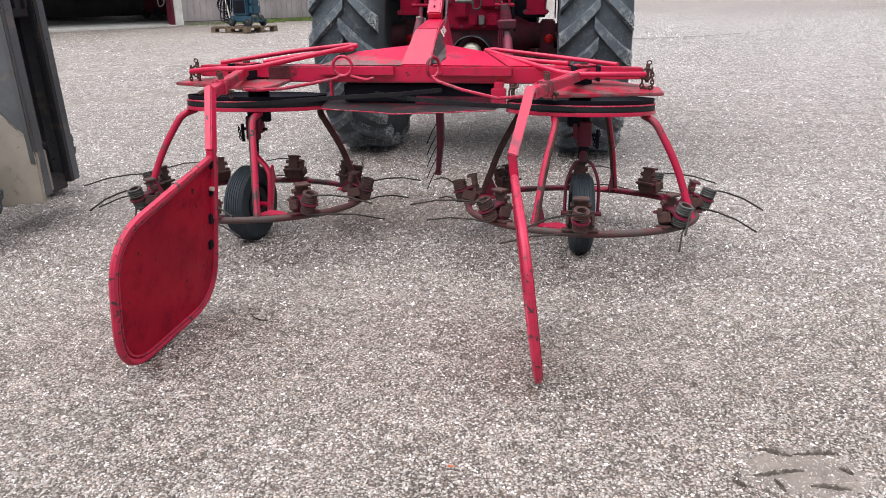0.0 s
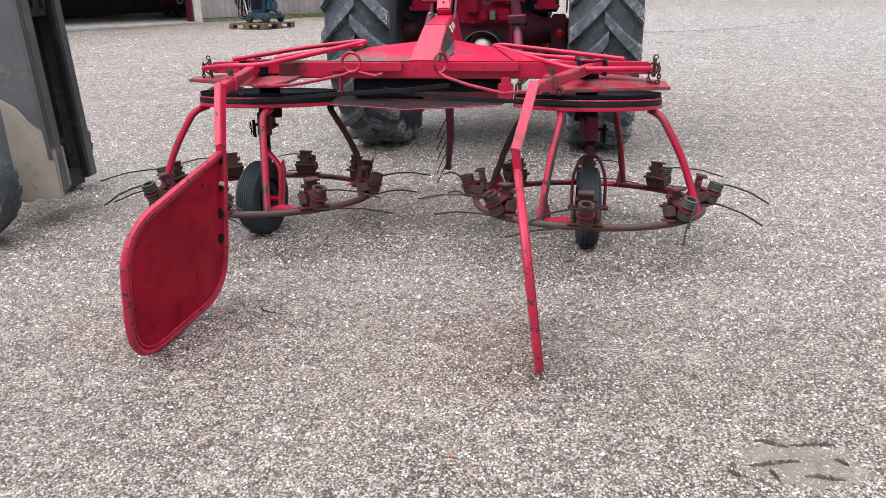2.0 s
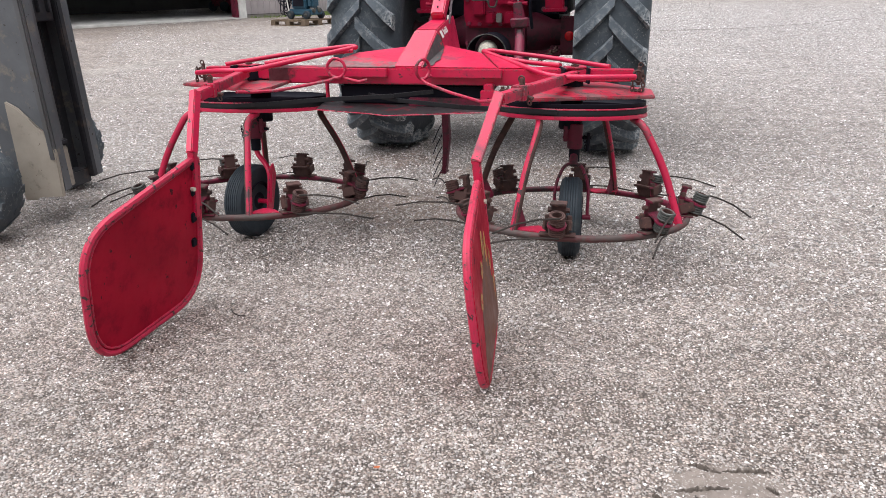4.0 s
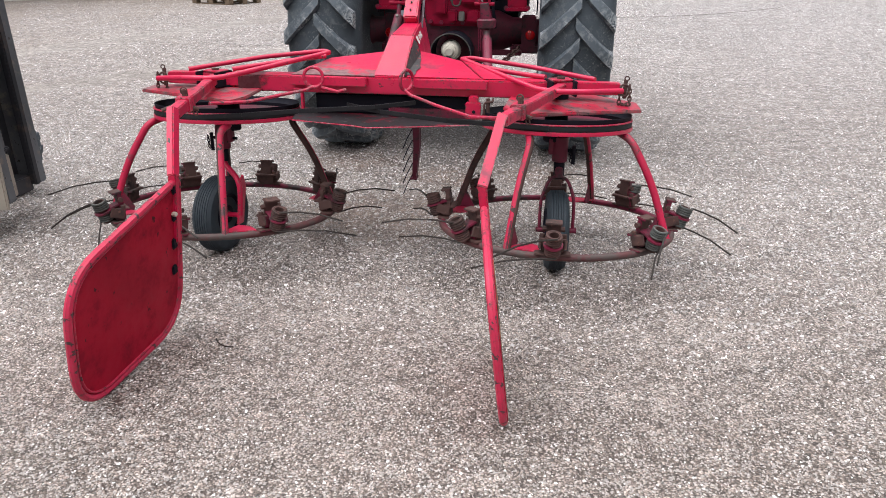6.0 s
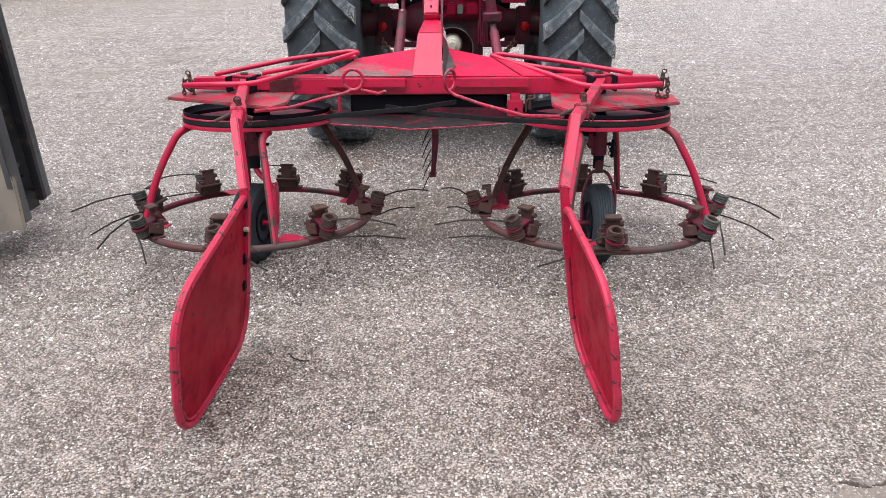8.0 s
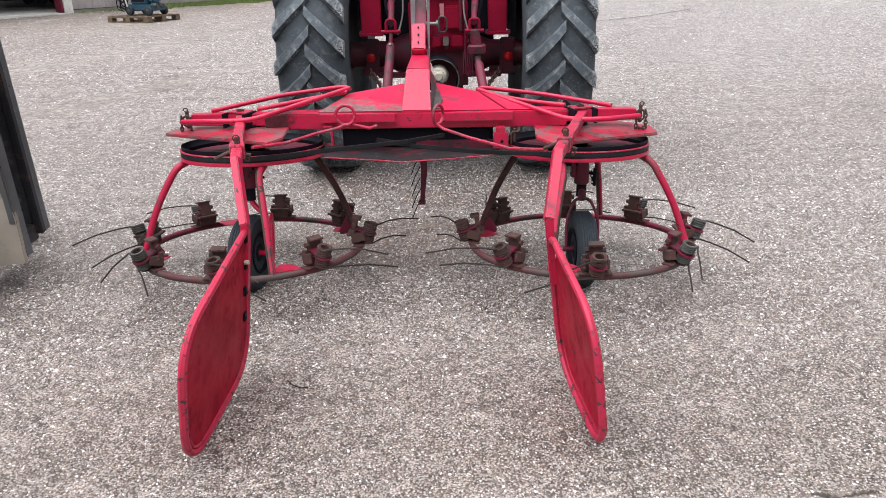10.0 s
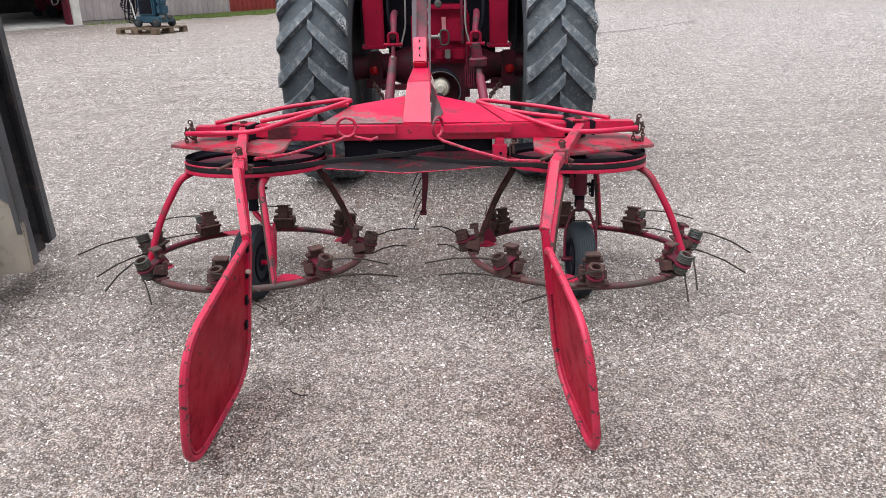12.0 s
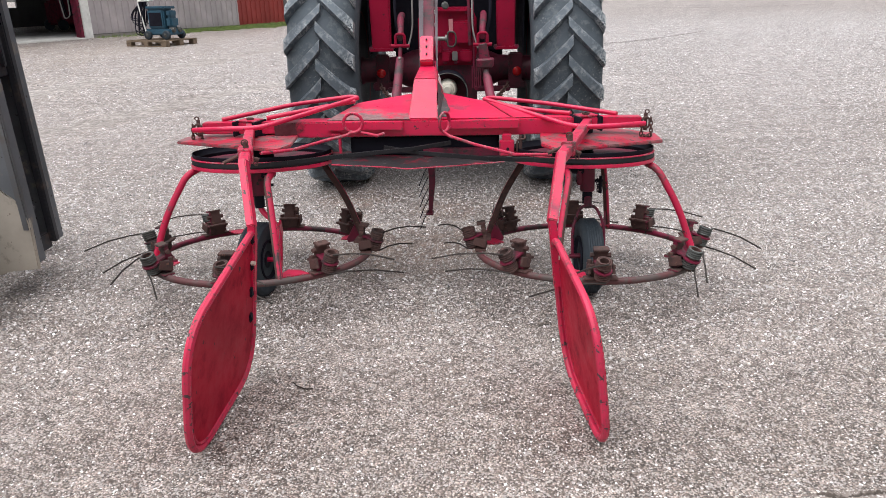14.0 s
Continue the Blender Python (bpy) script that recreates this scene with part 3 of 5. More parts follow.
    for line in ([(1.2, 14.85), (2.2, 15.16), (3.0, 15.5), (4.05, 16.3), (4.95, 17.25), (5.96, 18.5), (6.5, 19.6)], [(6.4, 36.2), (8.6, 35.7), (10.6, 34.6), (12.3, 34.1), (14.7, 34.8), (18.0, 36.5)]):
        bm = B()
        far = line[0][1] > 20
        up, dn = [], []
        for k, (x, y) in enumerate(line):
            w = (0.034 if 0 < k < len(line) - 1 else 0.006) * (2.6 if far else 1.0)
            up.append(V(x, y + w, rise(y) + 0.016))
            dn.append(V(x, y - w, rise(y) + 0.016))
        slab(bm, dn + up[::-1], (0, 0, 0.002))
        solo("yard_seam", bm, SOIL, (line[0][0], line[0][1], rise(line[0][1])), "dark curved seam in the gravel surface", "seam", "seams in the yard", kind="structure")
    bm = B()
    tube(bm, fillet([(-0.365, 2.075, 0.004), (-0.345, 2.045, 0.006), (-0.315, 2.03, 0.005), (-0.295, 2.035, 0.004)], 0.02), 0.0019, 6)
    solo("twig", bm, WIRE, (-0.33, 2.05, 0), "small dark bent twig lying on gravel", "twig")
    bm = B()
    slab(bm, [(0.350, 1.385, 0.006), (0.356, 1.382, 0.008), (0.362, 1.383, 0.007), (0.366, 1.387, 0.009), (0.360, 1.390, 0.008), (0.353, 1.389, 0.007)], (0, 0, 0.001))
    solo("leaf", bm, LEAF, (0.357, 1.386, 0), "small orange-brown fallen leaf on gravel", "leaf")


build_ground()
build_chips()
build_marks()

# ---- rotary tedder ----
CX = 0.012
tedder = thing("hay_tedder", (CX, 2.9, 0), "red two-rotor hay tedder with worn paint, behind the tractor", "tedder")


def build_frame():
    # main beam: deep in the middle, slim towards both ends
    bm = B()
    slab(bm, [(-0.56, 2.885, 0.622), (0.60, 2.885, 0.622), (0.60, 2.885, 0.682), (-0.56, 2.885, 0.682)], (0, 0.10, 0), 0.004)
    part("main_beam", bm, BEAM_RED, tedder, "red box-section beam with scratched paint")
    for s in (-1, 1):
        bm = B()
        xe = -0.848 if s < 0 else 0.868
        slab(bm, [(s * 0.52, 2.90, 0.635), (xe, 2.90, 0.640), (xe, 2.90, 0.682), (s * 0.52, 2.90, 0.684)], (0, 0.05, 0), 0.003)
        part("beam_end", bm, RED, tedder)
        bm = B()
        x0, x1 = (-0.345, -0.055) if s < 0 else (0.110, 0.392)
        bar(bm, (x0, 2.872, 0.668), (x1, 2.872, 0.668), 0.026, 0.032, bev=0.002)
        part("stop_strip", bm, RED, tedder)
        bm = B()
        xs = -0.66 if s < 0 else 0.655
        # open socket that takes the swing arm
        box(bm, (xs, 2.925, 0.688), (0.080, 0.062, 0.006), 0.002, s * 16)
        part("socket_lid", bm, RED_SCUFF, tedder, "scuffed red lid of the socket")
        for e in (-1, 1):
            bm = B()
            box(bm, (xs + e * 0.042, 2.905 + e * s * 0.012, 0.662), (0.008, 0.10, 0.056), 0.002, s * 16)
            part("socket_cheek", bm, BLACK, tedder, "black iron side of the arm socket")
        bm = B()
        cyl(bm, (xs, 2.92, 0.655), (xs, 2.92, 0.698), 0.010, seg=10, bev=0.002)
        cyl(bm, (xs, 2.92, 0.6915), (xs, 2.92, 0.698), 0.015, seg=6)
        part("pivot_bolt", bm, RUST, tedder)
    # sloping headstock: wide plates left and right of a tapering box
    bm = B()
    low = [V(-0.032, 2.89, 0.690), V(0.080, 2.89, 0.690)]
    bend = [V(-0.027, 3.195, 0.808), V(0.068, 3.195, 0.808)]
    neck = [V(-0.014, 3.42, 0.838), V(0.056, 3.42, 0.838)]
    slab(bm, [low[0], low[1], bend[1], bend[0]], (0, 0.02, -0.062), 0.004)
    slab(bm, [bend[0], bend[1], neck[1], neck[0]], (0, 0.005, -0.062), 0.004)
    part("headstock", bm, RED, tedder, "tapering red headstock box with a black stripe")
    # splayed right cheek of the headstock, black below, lettered near its top
    def cheek(y, v, out=0.0):
        t = (y - 2.89) / 0.51
        z = 0.688 + 0.118 * (y - 2.89) / 0.305 if y < 3.195 else 0.806 + 0.030 * (y - 3.195) / 0.225
        top_r = V(0.083 - 0.022 * t, y, z)
        return top_r + V(0.036 - 0.010 * t, 0, -0.058) * v + V(0.85, -0.15, 0.5) * out

    bm = B()
    slab(bm, [cheek(3.10, 0.0), cheek(3.195, 0.0), cheek(3.39, 0.0), V(0.094, 3.30, 0.735), V(0.098, 3.20, 0.728)], (-0.004, 0, -0.003))
    # it runs on behind the gusset to the hitch
    slab(bm, [cheek(3.39, 0.0), V(0.053, 3.58, 0.846), V(0.090, 3.575, 0.672), V(0.094, 3.30, 0.700)], (-0.006, 0, -0.001))
    side_cheek = part("headstock_cheek", bm, RED, tedder, "splayed red side of the headstock")
    bm = B()
    slab(bm, [V(0.090, 2.90, 0.688), V(0.0825, 2.90, 0.6895), cheek(3.04, 0.03, 0.0015), cheek(3.17, 0.06, 0.0015), cheek(3.185, 0.4, 0.0015), V(0.0985, 3.19, 0.731)], V(0.85, -0.15, 0.5) * 0.001)
    part("side_stripe", bm, STRIPE, side_cheek, "black painted lower side of the headstock, worn")
    for y, w, v0, v1 in ((3.205, 0.034, 0.16, 0.62), (3.262, 0.010, 0.20, 0.58), (3.280, 0.016, 0.28, 0.56), (3.305, 0.012, 0.20, 0.60), (3.325, 0.014, 0.22, 0.60)):
        bm = B()
        slab(bm, [cheek(y, v0, 0.0012), cheek(y + w, v0, 0.0012), cheek(y + w, v1, 0.0012), cheek(y, v1, 0.0012)], V(0.85, -0.15, 0.5) * 0.001)
        part("lettering_bar", bm, WHITE, side_cheek, "small white unreadable lettering")
    for s in (-1, 1):
        xi, xo = (-0.022, -0.36) if s < 0 else (0.090, 0.37)
        bm = B()
        slab(bm, [(xi, 2.89, 0.688), (xo, 2.91, 0.684), (xo + s * -0.10, 3.12, 0.722), (xi + s * -0.01, 3.255, 0.743)], (0, 0.012, -0.012), 0.003)
        part("gusset_plate", bm, RUBBED if s < 0 else RED, tedder, "sloping red gusset plate scuffed to grey")
        if s > 0:
            # folded-down end of the plate, running out along the beam
            bm = B()
            slab(bm, [(0.374, 2.905, 0.6855), (0.512, 2.905, 0.686), (0.47, 2.985, 0.690), (0.275, 3.122, 0.7215)], (0, 0.010, -0.010), 0.002)
            part("gusset_fold", bm, RED, tedder, "folded red end of the gusset plate")
        A, Bc, C, D = V(xi, 2.89, 0.688), V(xo, 2.91, 0.684), V(xo - s * 0.10, 3.12, 0.722), V(xi - s * 0.01, 3.255, 0.743)
        up = (Bc - A).cross(D - A).normalized() * (0.0032 if s > 0 else -0.0032)
        spots = ([(0.0, 0.05), (0.10, 0.04), (0.115, 0.10), (0.105, 0.17), (0.12, 0.24), (0.15, 0.29), (0.16, 0.33), (0.14, 0.40), (0.135, 0.47), (0.125, 0.56), (0.13, 0.62), (0.11, 0.70), (0.085, 0.80), (0.05, 0.90), (0.0, 0.95), (0.0, 0.5)],) if s > 0 else ()
        for spot in spots:
            bm = B()
            slab(bm, [A.lerp(Bc, u).lerp(D.lerp(C, u), v) + up for u, v in spot], up * 0.12)
            part("worn_stripe", bm, STRIPE, tedder, "ragged worn black stripe")
    # upper tongue to the top link
    bm = B()
    bar(bm, (0.018, 3.415, 0.842), (0.016, 3.53, 0.945), 0.060, 0.060, bev=0.006)
    tongue = part("top_link_tongue", bm, RED, tedder)
    for t in (0.22, 0.5, 0.78):
        bm = B()
        c = Vector((0.018, 3.415, 0.842)).lerp(Vector((0.016, 3.53, 0.945)), t) + V(0, -0.02, 0.0245)
        cyl(bm, c, c + V(0, -0.0035, 0.005), 0.0038, seg=8)
        part("bolt_hole", bm, BLACK, tongue)
    bm = B()
    slab(bm, [(-0.018, 3.52, 0.92), (0.050, 3.52, 0.92), (0.046, 3.80, 1.25), (-0.010, 3.80, 1.25)], (0, 0.05, -0.01), 0.004)
    part("upper_tongue", bm, RED_DARK, tedder)
    for x0, x1 in ((-0.024, 0.000), (0.050, 0.066)):
        bm = B()
        slab(bm, [(x0 + 0.008, 3.44, 0.815), (x1, 3.44, 0.815), (x1, 3.70, 1.22), (x0, 3.70, 1.22)], (0, 0.008, 0), 0.002)
        part("top_link_strap", bm, STRAP, tedder, "dull grey steel strap")
    # under the beam: drive housing, blackened for the shade there, and belt tray
    bm = B()
    box(bm, (0.025, 3.04, 0.578), (0.59, 0.24, 0.088), 0.012)
    housing = part("drive_housing", bm, BLACK, tedder, "drive housing under the beam, black for the deep shade there")
    bm = B()
    box(bm, (0.175, 2.905, 0.553), (0.31, 0.024, 0.034), 0.004)
    part("housing_flange", bm, RED_DARK, housing, "dark red lower flange of the housing")
    bm = B()
    rim_line = [V(-0.330, 2.810, 0.531), V(-0.10, 2.772, 0.526), V(-0.035, 2.756, 0.523), V(0.14, 2.770, 0.529), V(0.335, 2.812, 0.533)]
    slab(bm, rim_line + [V(0.36, 2.99, 0.540), V(-0.36, 2.99, 0.540)], (0, 0, 0.004))
    tray = part("belt_tray", bm, TRAY, tedder, "thin bent sheet-metal belt tray, red paint worn to grey")
    bm = B()
    tube(bm, [p + V(0, -0.002, 0) for p in rim_line], 0.0026, 6)
    part("tray_edge", bm, RED_SCUFF, tray)
    # bracket with a square tongue and pin, right of the middle
    bm = B()
    box(bm, (0.345, 2.845, 0.580), (0.056, 0.03, 0.060), 0.003)
    box(bm, (0.345, 2.862, 0.618), (0.034, 0.05, 0.026), 0.003)
    latch = part("latch_bracket", bm, RED, tedder)
    bm = B()
    cyl(bm, (0.348, 2.832, 0.578), (0.348, 2.8285, 0.578), 0.006, seg=12)
    part("latch_hole", bm, BLACK, latch)
    bm = B()
    tube(bm, fillet([(0.385, 2.845, 0.565), (0.385, 2.845, 0.612), (0.415, 2.845, 0.612), (0.415, 2.87, 0.622)], 0.012), 0.004, 8)
    cyl(bm, (0.398, 2.85, 0.565), (0.398, 2.85, 0.624), 0.007, seg=10)
    part("latch_pin", bm, RUST, tedder)
    bm = B()
    box(bm, (-0.30, 2.86, 0.60), (0.010, 0.02, 0.07), 0.002)
    box(bm, (-0.315, 2.86, 0.637), (0.035, 0.022, 0.006), 0.002)
    part("hanger_bracket", bm, RED, tedder)


def build_hoops():
    for s in (-1, 1):
        tip = V(-0.256, 3.09, 0.745) if s < 0 else V(0.268, 3.16, 0.722)
        lift = 0.012 if s < 0 else 0.0
        bm = B()
        tube(bm, fillet([tip + V(0, 0.01, 0), V(s * 0.585, 2.765, 0.671 + lift), V(s * 0.72, 2.775, 0.669 + lift), V(s * 0.872, 2.872, 0.661)], 0.09, 6), 0.0100, 12)
        part("hoop_front_tube", bm, RED, tedder)
        bm = B()
        tube(bm, fillet([tip + V(0, 0.01, 0), tip + V(s * 0.03, 0.03, 0.003), tip + V(s * 0.27, 0.0, -0.022), V(s * 0.78, 2.945, 0.688)], 0.04, 5), 0.0090, 12)
        part("hoop_back_tube", bm, RED, tedder)
        bm = B()
        tube(bm, fillet([tip + V(s * 0.01, -0.01, -0.012), tip + V(s * 0.2, -0.12, -0.030), V(s * 0.60, 2.945, 0.692)], 0.06, 4), 0.0090, 12)
        part("hoop_middle_tube", bm, RED, tedder)
        # shackle, pin and bunched chain at the beam's end
        px = -0.866 if s < 0 else 0.886
        bm = B()
        tube(bm, fillet([(px, 2.893, 0.638), (px + s * 0.010, 2.893, 0.648), (px + s * 0.010, 2.893, 0.674), (px - s * 0.006, 2.893, 0.682), (px - s * 0.018, 2.893, 0.674), (px - s * 0.018, 2.893, 0.646)], 0.008, 4, True), 0.0040, 8, True)
        part("end_shackle", bm, RUST, tedder, "rusty bent shackle")
        bm = B()
        cyl(bm, (px, 2.915, 0.628), (px, 2.915, 0.694), 0.0075, seg=10, bev=0.001)
        tube(bm, [V(px + s * 0.004, 2.915, 0.694) + V(0.008 * math.cos(a), 0, 0.005 + 0.007 * math.sin(a)) for a in [k * math.tau / 14 for k in range(14)]], 0.0024, 6, True)
        part("end_pin", bm, RUST, tedder)
        for p, q in (((px + s * 0.012, 2.884, 0.680), (px + s * 0.016, 2.880, 0.612)), ((px + s * 0.016, 2.880, 0.614), (px - s * 0.022, 2.878, 0.611)), ((px - s * 0.020, 2.884, 0.676), (px - s * 0.022, 2.880, 0.612))):
            bm = B()
            chain(bm, p, q, 0.020, 0.0027)
            part("safety_chain", bm, RUST, tedder, "rusty bunched safety chain")
        # horizontal guard plate over the rotor
        bm = B()
        if s < 0:
            o = [(-0.945, 2.87, 0.607), (-0.50, 2.655, 0.613), (-0.455, 2.70, 0.622), (-0.47, 2.93, 0.622), (-0.72, 3.05, 0.618), (-0.93, 2.93, 0.612)]
        else:
            o = [(0.945, 2.86, 0.586), (0.52, 2.640, 0.600), (0.46, 2.69, 0.614), (0.48, 2.93, 0.618), (0.72, 3.06, 0.612), (0.935, 2.94, 0.598)]
        slab(bm, o, (0, 0, 0.012), 0.003)
        part("rotor_guard_plate", bm, GUSSET, tedder, "flat red guard plate with wet marks")
        # spring rod with its ring
        bm = B()
        c = V(-0.238, 2.815, 0.690) if s < 0 else V(0.108, 2.80, 0.690)
        yaw = 0.1 if s < 0 else 1.05
        ux, uy = V(math.cos(yaw), math.sin(yaw), 0), V(0, 0, 1)
        ring = [c + (ux * math.cos(a) + uy * math.sin(a)) * 0.036 + V(0, -0.010 * k / 17, 0) for k, a in enumerate([radians(-70 - 23 * k) for k in range(18)])]
        if s < 0:
            rod = [V(-0.125, 2.83, 0.645), V(-0.15, 2.81, 0.640)] + ring + [c + V(-0.03, -0.02, -0.045), V(-0.344, 2.775, 0.631), V(-0.398, 2.718, 0.624), V(-0.436, 2.666, 0.622), V(-0.495, 2.615, 0.624), V(-0.53, 2.56, 0.632)]
        else:
            rod = [V(0.13, 2.83, 0.665)] + ring + [c + V(0.02, -0.03, -0.048), V(0.22, 2.73, 0.618), V(0.36, 2.60, 0.606), V(0.47, 2.47, 0.632)]
        tube(bm, rod, 0.0060, 8)
        part("spring_rod", bm, RED_SCUFF, tedder, "thin red spring rod with a ring")


def rotor_axes(s):
    c = V(CX + s * 0.652, 2.853, 0.158)
    n = V(0, math.sin(0.078), math.cos(0.078))
    ex = V(1, 0, 0)
    return c, ex, n.cross(ex), n


def two_tone(ob, other, choose):
    """Gives a second finish to the faces for which choose(centre, normal) holds."""
    me, o = ob.data, ORIGIN[ob]
    me.materials.append(other)
    for f in me.polygons:
        if choose(f.center + o, f.normal):
            f.material_index = 1


def build_rotor(s):
    c, ex, ey, n = rotor_axes(s)
    pc = V(CX + s * 0.636, 2.925, 0.0)
    pn = V(0, math.sin(0.09), math.cos(0.09))

    def at(r, deg, h=0.0):
        return c + ex * (r * math.cos(radians(deg))) + ey * (r * math.sin(radians(deg))) + n * h

    def outward(p):
        v = p - c
        return (v - n * v.dot(n)).normalized()

    bm = B()
    tube(bm, [at(0.428, k * 5) for k in range(72)], 0.0125, 12, True)
    ring = part("rotor_ring", bm, TUBE_WORN, tedder, "round tube ring scoured to brown outside")
    two_tone(ring, RED_DARK, lambda p, m: m.dot(n * 0.45 - outward(p) * 0.9) > 0.35)
    # grooved belt pulley
    bm = B()
    prof = [(0.238, 0.0), (0.274, 0.0), (0.276, 0.003), (0.274, 0.011), (0.258, 0.014), (0.250, 0.018), (0.06, 0.018), (0.06, 0.006), (0.233, 0.006)]
    lathe(bm, prof, V(pc.x, pc.y, 0.516), pn, 64, True)
    part("belt_pulley", bm, RED_DARK, tedder, "large red belt pulley")
    bm = B()
    lathe(bm, [(0.270, -0.002), (0.2775, -0.002), (0.2790, 0.002), (0.2775, 0.0115), (0.270, 0.0115)], V(pc.x, pc.y, 0.516), pn, 64, True)
    part("pulley_lip", bm, RED, tedder, "bright red lower lip of the pulley")
    bm = B()
    lathe(bm, [(0.262, 0.0125), (0.2745, 0.0125), (0.2755, 0.016), (0.2755, 0.028), (0.2745, 0.031), (0.262, 0.031)], V(pc.x, pc.y, 0.516), pn, 64, True)
    part("drive_belt", bm, BELT, tedder, "black rubber drive belt round the pulley")
    bm = B()
    lathe(bm, [(0.268, 0.0315), (0.2765, 0.0315), (0.2775, 0.034), (0.2765, 0.0365), (0.268, 0.0365)], V(pc.x, pc.y, 0.516), pn, 64, True)
    part("pulley_lip", bm, RED_SCUFF, tedder, "thin red upper lip of the pulley")
    bm = B()
    lathe(bm, [(0.259, 0.016), (0.265, 0.030), (0.270, 0.0372), (0.2725, 0.052), (0.2705, 0.0525), (0.268, 0.040), (0.257, 0.030)], V(pc.x, pc.y, 0.516), pn, 64, True)
    part("upper_rim", bm, BLACK, tedder)
    bm = B()
    cyl(bm, (pc.x, pc.y - 0.01, 0.46), (pc.x, pc.y + 0.01, 0.64), 0.045, 0.040, 20, 0.006)
    part("rotor_hub", bm, BLACK, tedder)
    start = -68 if s < 0 else -23
    for k in range(4):
        a = start + 90 * k
        d = outward(at(1, a))
        trail = n.cross(d) * -s
        foot = at(0.425, a, 0.0)
        head = V(pc.x, pc.y, 0.512) + ex * (0.245 * math.cos(radians(a))) + ey * (0.245 * math.sin(radians(a)))
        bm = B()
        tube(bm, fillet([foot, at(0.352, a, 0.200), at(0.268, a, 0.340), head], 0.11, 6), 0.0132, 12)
        leg = part("rotor_leg", bm, RUST, tedder, "curved red tube leg, its shaded flank painted brown")
        # legs darken towards the inside: that shade is painted as a brown flank
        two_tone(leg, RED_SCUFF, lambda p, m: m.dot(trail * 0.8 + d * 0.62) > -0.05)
        bm = B()
        slab(bm, [at(0.42, a - 2, 0.008), at(0.42, a + 15, 0.008), at(0.36, a + 14, 0.008), at(0.33, a + 8, 0.008), at(0.39, a, 0.008)], n * 0.005, 0.001)
        part("foot_plate", bm, RED_SCUFF, tedder)
        # gusset that ties the leg to the ring
        bm = B()
        slab(bm, [at(0.436, a, 0.008), at(0.35, a, 0.006), at(0.345, a, 0.02), at(0.395, a, 0.105), at(0.404, a, 0.10)], n.cross(d) * 0.006, 0.001)
        part("leg_gusset", bm, RED_DARK, tedder)
    rng = random.Random(20 + s)
    for k in range(8):
        a = start + 22.5 + 45 * k + rng.uniform(-2, 2)
        d = outward(at(1, a))
        t = n.cross(d)
        trail = t * -s
        lean = (n + d * rng.uniform(0.10, 0.22)).normalized()
        up = at(0.402, a, 0.055)
        bm = B()
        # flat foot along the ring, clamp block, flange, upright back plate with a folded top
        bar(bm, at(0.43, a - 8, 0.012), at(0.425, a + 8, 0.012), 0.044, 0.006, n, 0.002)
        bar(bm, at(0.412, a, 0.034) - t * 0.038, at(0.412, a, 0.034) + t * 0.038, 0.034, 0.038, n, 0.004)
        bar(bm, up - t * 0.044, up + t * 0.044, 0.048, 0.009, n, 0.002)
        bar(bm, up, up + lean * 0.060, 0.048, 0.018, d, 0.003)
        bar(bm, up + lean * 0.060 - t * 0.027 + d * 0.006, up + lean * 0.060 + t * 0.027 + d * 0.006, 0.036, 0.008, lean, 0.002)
        holder = part("tine_holder", bm, RUST, tedder, "rusty bolted tine holder, shaded faces brown, the rest red")
        # rusty iron; red only on lit flanks, the shaded faces stay brown
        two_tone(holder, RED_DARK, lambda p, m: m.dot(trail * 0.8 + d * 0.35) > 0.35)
        for e in (-1, 1):
            for p, q in ((up + t * (e * 0.036) - n * 0.004, up + t * (e * 0.036) + n * 0.016), (up + lean * 0.036 + t * (e * 0.022), up + lean * 0.036 + t * (e * 0.036))):
                bm = B()
                cyl(bm, p, q, 0.009, seg=6)
                part("bolt", bm, RUST, holder)
            bm = B()
            bar(bm, at(0.40, a, 0.036) + t * (e * 0.042), at(0.448, a, 0.050) + t * (e * 0.042), 0.009, 0.034, n, 0.002)
            part("clamp_ear", bm, RUST, holder)
        axis = (n + d * rng.uniform(0.22, 0.40) + trail * rng.uniform(-0.1, 0.2)).normalized()
        base = at(0.450, a, 0.014)
        bm = B()
        lathe(bm, [(0.0165, -0.004), (0.0192, -0.004), (0.0192, 0.080), (0.0165, 0.080)], base, axis, 14, True)
        part("spring_core", bm, RUST, holder)
        bm = B()
        lathe(bm, [(0.020, 0.0375), (0.032, 0.0375), (0.032, 0.0435), (0.020, 0.0435)], base, axis, 14, True)
        bar(bm, base + axis * 0.0405, up + lean * 0.02, 0.046, 0.008, n, 0.002)
        part("spring_clamp", bm, RED_DARK, holder)
        for j, (h0, bend) in enumerate(((0.000, 66), (0.045, 54))):
            turns = 4.0
            wire = 0.0042
            dd, ss, uu = frame_of(axis)
            heart = base + axis * h0
            turn = -s
            a0 = math.atan2(d.dot(uu), d.dot(ss))
            steps = 13
            ring = []
            for i in range(int(turns * steps) + 1):
                w = a0 + turn * i * math.tau / steps
                ring.append(heart + (ss * math.cos(w) + uu * math.sin(w)) * 0.0235 + axis * (0.0084 * i / steps + 0.003))
            bm = B()
            tube(bm, ring, wire, 6)
            # grey on the open outer side, brown where the inner side is shaded
            part("tine_spring", bm, ZINC if d.x * s > 0.25 else RUST, holder, "grey coiled tine spring" if d.x * s > 0.25 else "coiled tine spring, brown for the shaded inner side")
            b0 = ring[-1] if j else ring[0]
            bend = radians(bend + rng.uniform(-10, 10))
            o = d * math.cos(bend) + trail * math.sin(bend)
